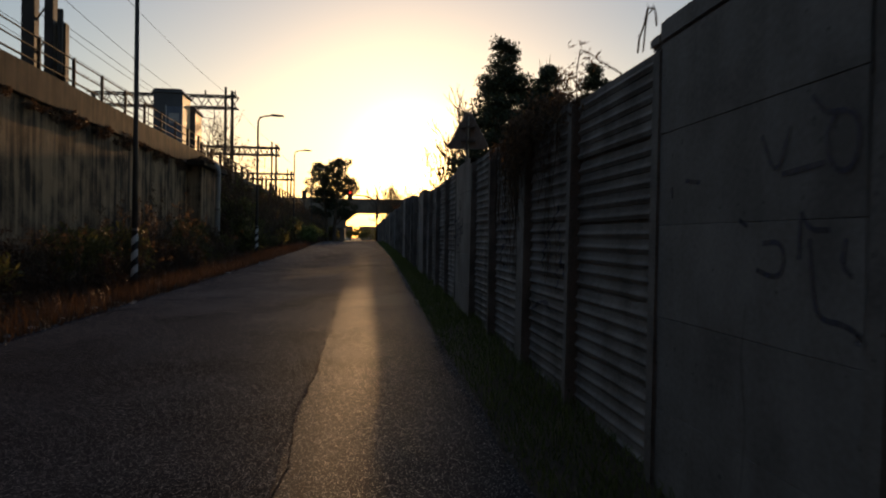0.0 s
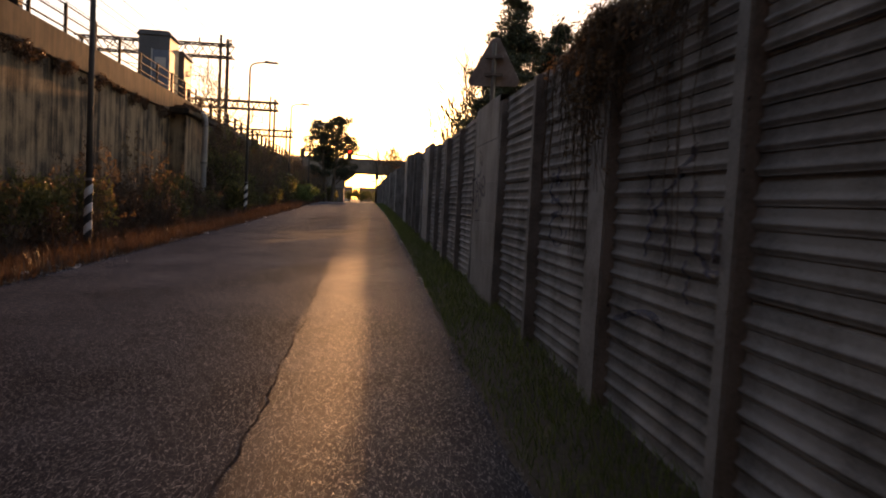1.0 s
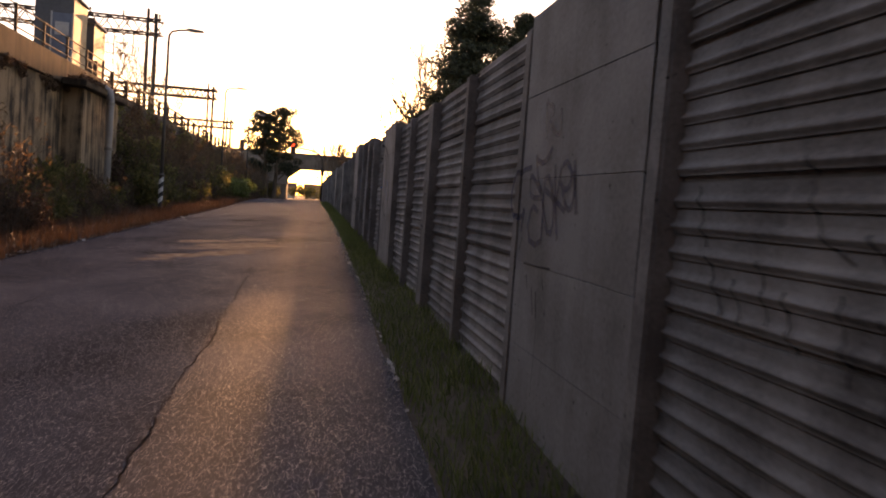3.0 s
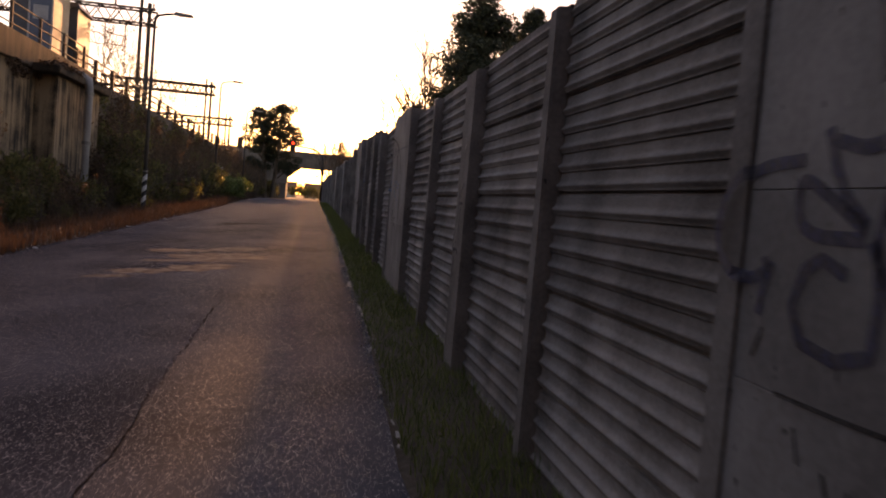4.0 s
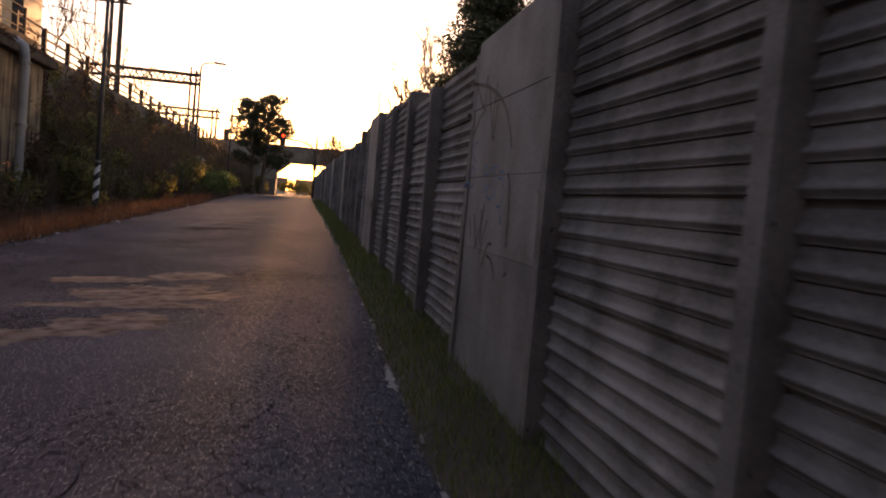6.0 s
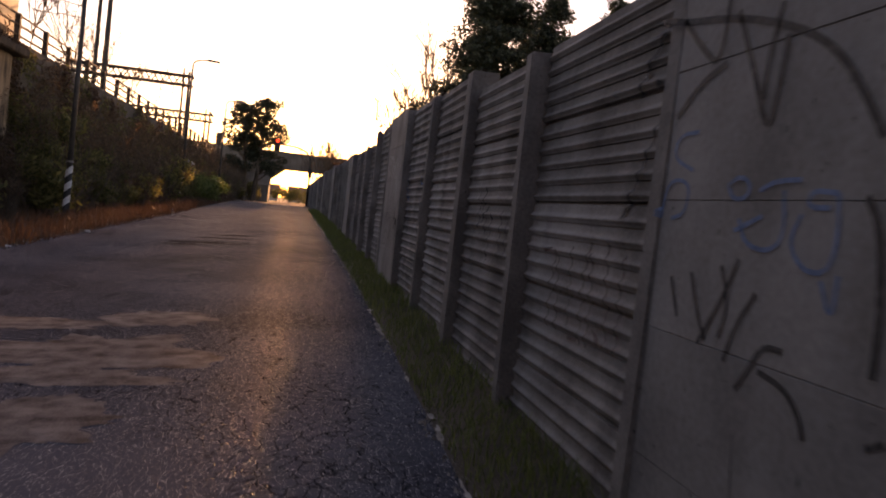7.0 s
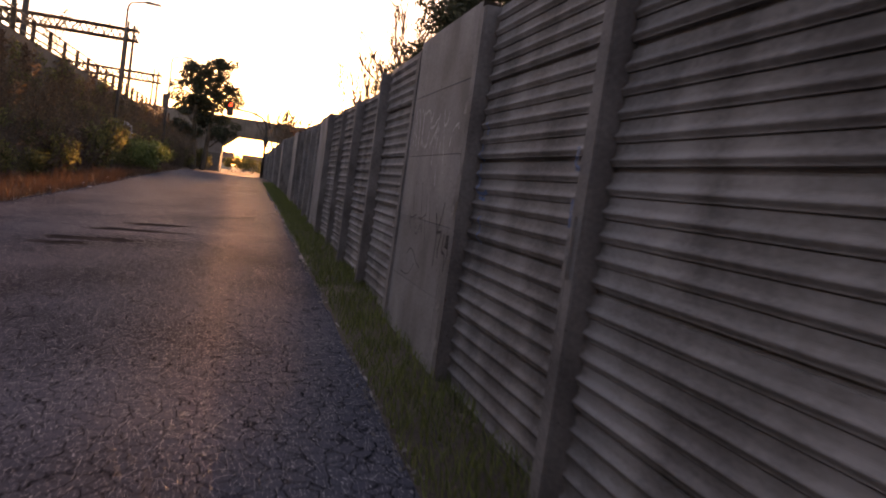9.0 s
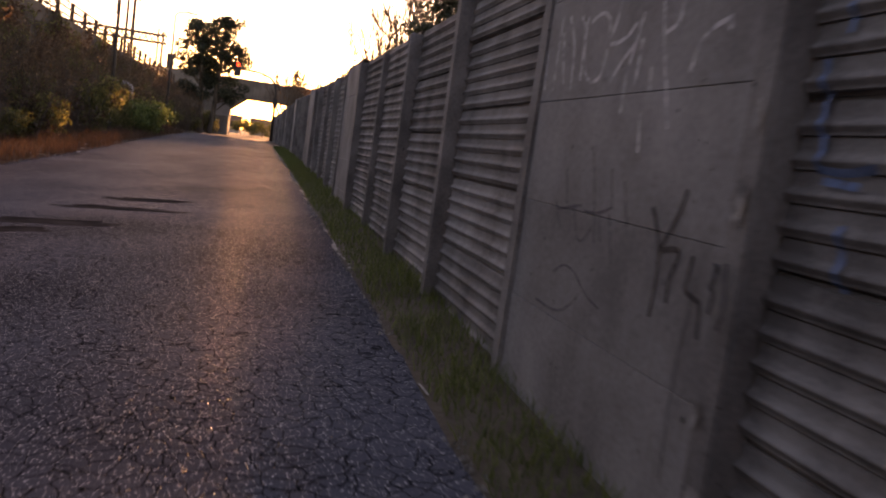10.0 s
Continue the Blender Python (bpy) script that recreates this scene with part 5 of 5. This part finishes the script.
mark([[(32.45, 1.41), (32.44, 1.58), (32.46, 1.67), (32.53, 1.77)], [(32.33, 1.87), (32.36, 1.78), (32.45, 1.65)], [(32.44, 1.65), (32.34, 1.67), (32.31, 1.65), (32.36, 1.57), (32.35, 1.48)], [(32.23, 1.66), (32.24, 1.59), (32.25, 1.54), (32.18, 1.53), (32.14, 1.52), (32.13, 1.41)], [(32.06, 1.66), (32.08, 1.57), (32.09, 1.5)], [(32.0, 1.67), (31.97, 1.55), (31.99, 1.47)], [(32.53, 1.77), (32.55, 1.79)]], 0.02, SPRAY_BLACK, "black sprayed strokes on the smooth concrete")
mark([[(33.16, 2.0), (33.08, 1.83), (33.0, 1.6)], [(33.42, 1.89), (33.37, 1.76)], [(33.5, 1.74), (33.4, 1.62)], [(33.27, 1.74), (33.2, 1.6), (33.13, 1.58), (33.04, 1.67)], [(33.15, 1.72), (33.0, 1.72), (32.88, 1.76)], [(32.99, 1.72), (32.95, 1.61)], [(32.9, 1.73), (32.81, 1.54)], [(32.81, 1.87), (32.73, 1.7)], [(32.94, 1.91), (32.88, 1.75)], [(33.4, 1.41), (33.28, 1.47), (33.14, 1.45), (33.02, 1.38), (32.86, 1.35)], [(33.56, 1.25), (33.28, 1.24), (33.12, 1.32), (33.07, 1.37)], [(33.45, 1.7), (33.19, 1.74)]], 0.012, SPRAY_FADED, "thin faded strokes on the smooth concrete")
mark([[(31.78, 2.41), (31.79, 2.33)], [(31.86, 2.27), (31.83, 2.12), (31.8, 1.96)], [(31.81, 1.97), (31.7, 1.96), (31.59, 1.98)], [(31.79, 1.94), (31.65, 1.93)], [(31.68, 1.83), (31.65, 1.66)]], 0.022, SPRAY_BLUE, "blue sprayed dabs on the ribbed boards")
mark([[(27.49, 2.07), (27.4, 1.92), (27.39, 1.71)], [(27.2, 2.04), (27.3, 1.92), (27.31, 1.84)], [(27.11, 1.89), (27.3, 1.77), (27.38, 1.73)], [(26.97, 1.84), (26.98, 1.74), (27.02, 1.57), (27.05, 1.46)], [(26.67, 1.86), (26.68, 1.71), (26.7, 1.58)], [(26.5, 1.79), (26.5, 1.67), (26.51, 1.55)], [(27.15, 1.82), (27.17, 1.67)]], 0.018, SPRAY_BLACK, "black dripping strokes on the ribbed boards")
mark([[(9.34, 1.73), (9.47, 1.84), (9.54, 1.78), (9.54, 1.67), (9.46, 1.61), (9.34, 1.6), (9.24, 1.63)], [(9.33, 1.88), (9.29, 1.73)], [(9.22, 1.5), (9.37, 1.5), (9.47, 1.45), (9.5, 1.36), (9.46, 1.3)], [(9.28, 1.89), (9.28, 1.75)]], 0.05, SPRAY_NAVY, "navy sprayed loops on the ribbed boards")
mark([[(11.73, 1.77), (11.65, 1.56)], [(11.62, 1.53), (11.5, 1.34)], [(11.1, 1.85), (11.03, 1.63), (10.87, 1.56)], [(11.3, 1.54), (11.23, 1.35)], [(10.82, 1.64), (10.7, 1.52)], [(10.69, 1.59), (10.67, 1.37)], [(10.91, 1.48), (10.85, 1.25)], [(10.74, 1.44), (10.69, 1.18)], [(11.45, 1.47), (11.37, 1.33)], [(10.62, 1.57), (10.61, 1.48)], [(11.16, 1.46), (11.09, 1.28)]], 0.012, SPRAY_BLACK, "thin dark strokes on the ribbed boards")
mark([[(9.25, 1.87), (9.24, 1.75)], [(9.07, 1.91), (9.01, 1.72)], [(9.52, 1.72), (9.46, 1.62), (9.24, 1.61), (9.15, 1.58), (9.09, 1.44)], [(9.49, 1.38), (9.47, 1.3), (9.33, 1.24), (9.13, 1.26)], [(9.13, 1.41), (9.1, 1.32)], [(8.97, 1.38), (8.95, 1.31)], [(9.42, 1.48), (9.27, 1.5)], [(8.97, 1.61), (8.94, 1.5)]], 0.03, SPRAY_NAVY, "faded navy strokes on the ribbed boards")
mark([[(2.4, 2.11), (2.3, 2.03), (2.19, 2.03), (2.11, 1.99), (2.11, 1.87), (2.18, 1.81), (2.28, 1.85), (2.31, 1.96), (2.25, 2.02)], [(2.77, 2.01), (2.65, 1.82), (2.55, 2.02)], [(2.61, 1.84), (2.31, 1.86)], [(2.75, 1.57), (2.6, 1.58), (2.57, 1.49), (2.63, 1.43), (2.8, 1.46)], [(2.46, 1.69), (2.47, 1.51)], [(2.46, 1.69), (2.4, 1.62), (2.27, 1.62)], [(2.4, 1.59), (2.37, 1.39), (2.33, 1.3), (2.16, 1.3), (2.04, 1.25)], [(3.74, 1.86), (3.73, 1.8)], [(3.56, 1.88), (3.38, 1.86)], [(2.96, 1.67), (2.88, 1.64)], [(2.17, 1.59), (2.2, 1.5), (2.13, 1.46)]], 0.022, SPRAY_NAVY, "navy sprayed strokes on the smooth concrete")
mark([[(18.09, 1.9), (18.08, 1.76), (18.1, 1.6)], [(17.92, 1.9), (18.0, 1.86), (18.07, 1.79)], [(18.07, 1.75), (17.92, 1.75)], [(18.0, 1.74), (18.02, 1.53)], [(18.16, 1.55), (18.22, 1.38), (18.07, 1.4), (18.0, 1.39), (18.01, 1.36)], [(18.12, 1.34), (18.14, 1.17)]], 0.022, SPRAY_BLACK, "black sprayed arrow strokes on the wide post")
mark([[(6.5, 1.88), (6.73, 1.75), (7.03, 1.55), (7.15, 1.39)], [(7.17, 1.76), (7.07, 1.53), (7.16, 1.3)], [(6.85, 1.55), (6.85, 1.29)], [(6.52, 1.71), (6.49, 1.41), (6.38, 1.33), (6.25, 1.26), (6.03, 1.37), (6.01, 1.48)], [(6.24, 1.54), (6.24, 1.36)], [(6.19, 1.59), (6.07, 1.52)], [(7.63, 0.88), (7.03, 1.02), (6.79, 0.94)], [(6.58, 1.32), (6.53, 1.11)]], 0.035, SPRAY_NAVY, "faded navy strokes on the ribbed boards")
mark(bars(24.3, 25.5, 1.2, 1.75, 7, 11, 0.08), 0.022, SPRAY_RED, "faded red strokes on the ribbed boards")
mark([[(30.03, 1.86), (30.03, 1.98)], [(30.06, 2.1), (30.05, 2.2)]], 0.025, SPRAY_BLUE, "blue sprayed dabs on the post")
for pp in ((30.02, 1.78),):
    pl = part("stamped_plate", boxed(1.830, 1.846, pp[0] - 0.025, pp[0] + 0.025, pp[1] - 0.13, pp[1] + 0.13, bevel=0.003), CONC_POST, fence, "narrow stamped plate on the post face")
    for i in range(5):
        part("raised_bar", boxed(1.8285, 1.8305, pp[0] - 0.012, pp[0] + 0.012, pp[1] - 0.11 + 0.045 * i, pp[1] - 0.09 + 0.045 * i), CONC_POST, pl)

mark([[(2.9, 0.5), (2.86, 0.8), (2.93, 1.05), (2.88, 1.3)], [(13.4, 0.6), (13.37, 0.95), (13.42, 1.2)], [(23.3, 0.6), (23.2, 0.9), (23.24, 1.2)], [(32.2, 0.9), (32.23, 1.3), (32.18, 1.6)]], 0.005, BLACK, "thin cracks in the smooth concrete")
mark([[(9.98, 0.5), (10.0, 0.75), (9.97, 0.85)], [(30.02, 1.2), (29.99, 1.5), (30.0, 1.75)], [(15.99, 0.9), (16.01, 1.3)]], 0.006, BLACK, "thin cracks in the post faces")
for i, (y, z, r) in enumerate(((32.02, 2.5, 0.035), (31.98, 2.1, 0.03), (32.0, 1.85, 0.045), (32.03, 1.2, 0.03), (31.97, 0.95, 0.04), (18.0, 2.2, 0.03), (10.02, 1.9, 0.028))):
    q = random.Random(200 + i)
    n = 14
    vv = [(1.829, y, z)] + [(1.8265, y + r * q.uniform(0.5, 1.1) * math.cos(6.2832 * j / n), z + 1.9 * r * q.uniform(0.5, 1.1) * math.sin(6.2832 * j / n)) for j in range(n)]
    ob = raw("spalled_spot", vv, [(0, (j + 1) % n + 1, j + 1) for j in range(n)], EDGE, fence)
    ob["label"] = "pale spalled spot on the post"
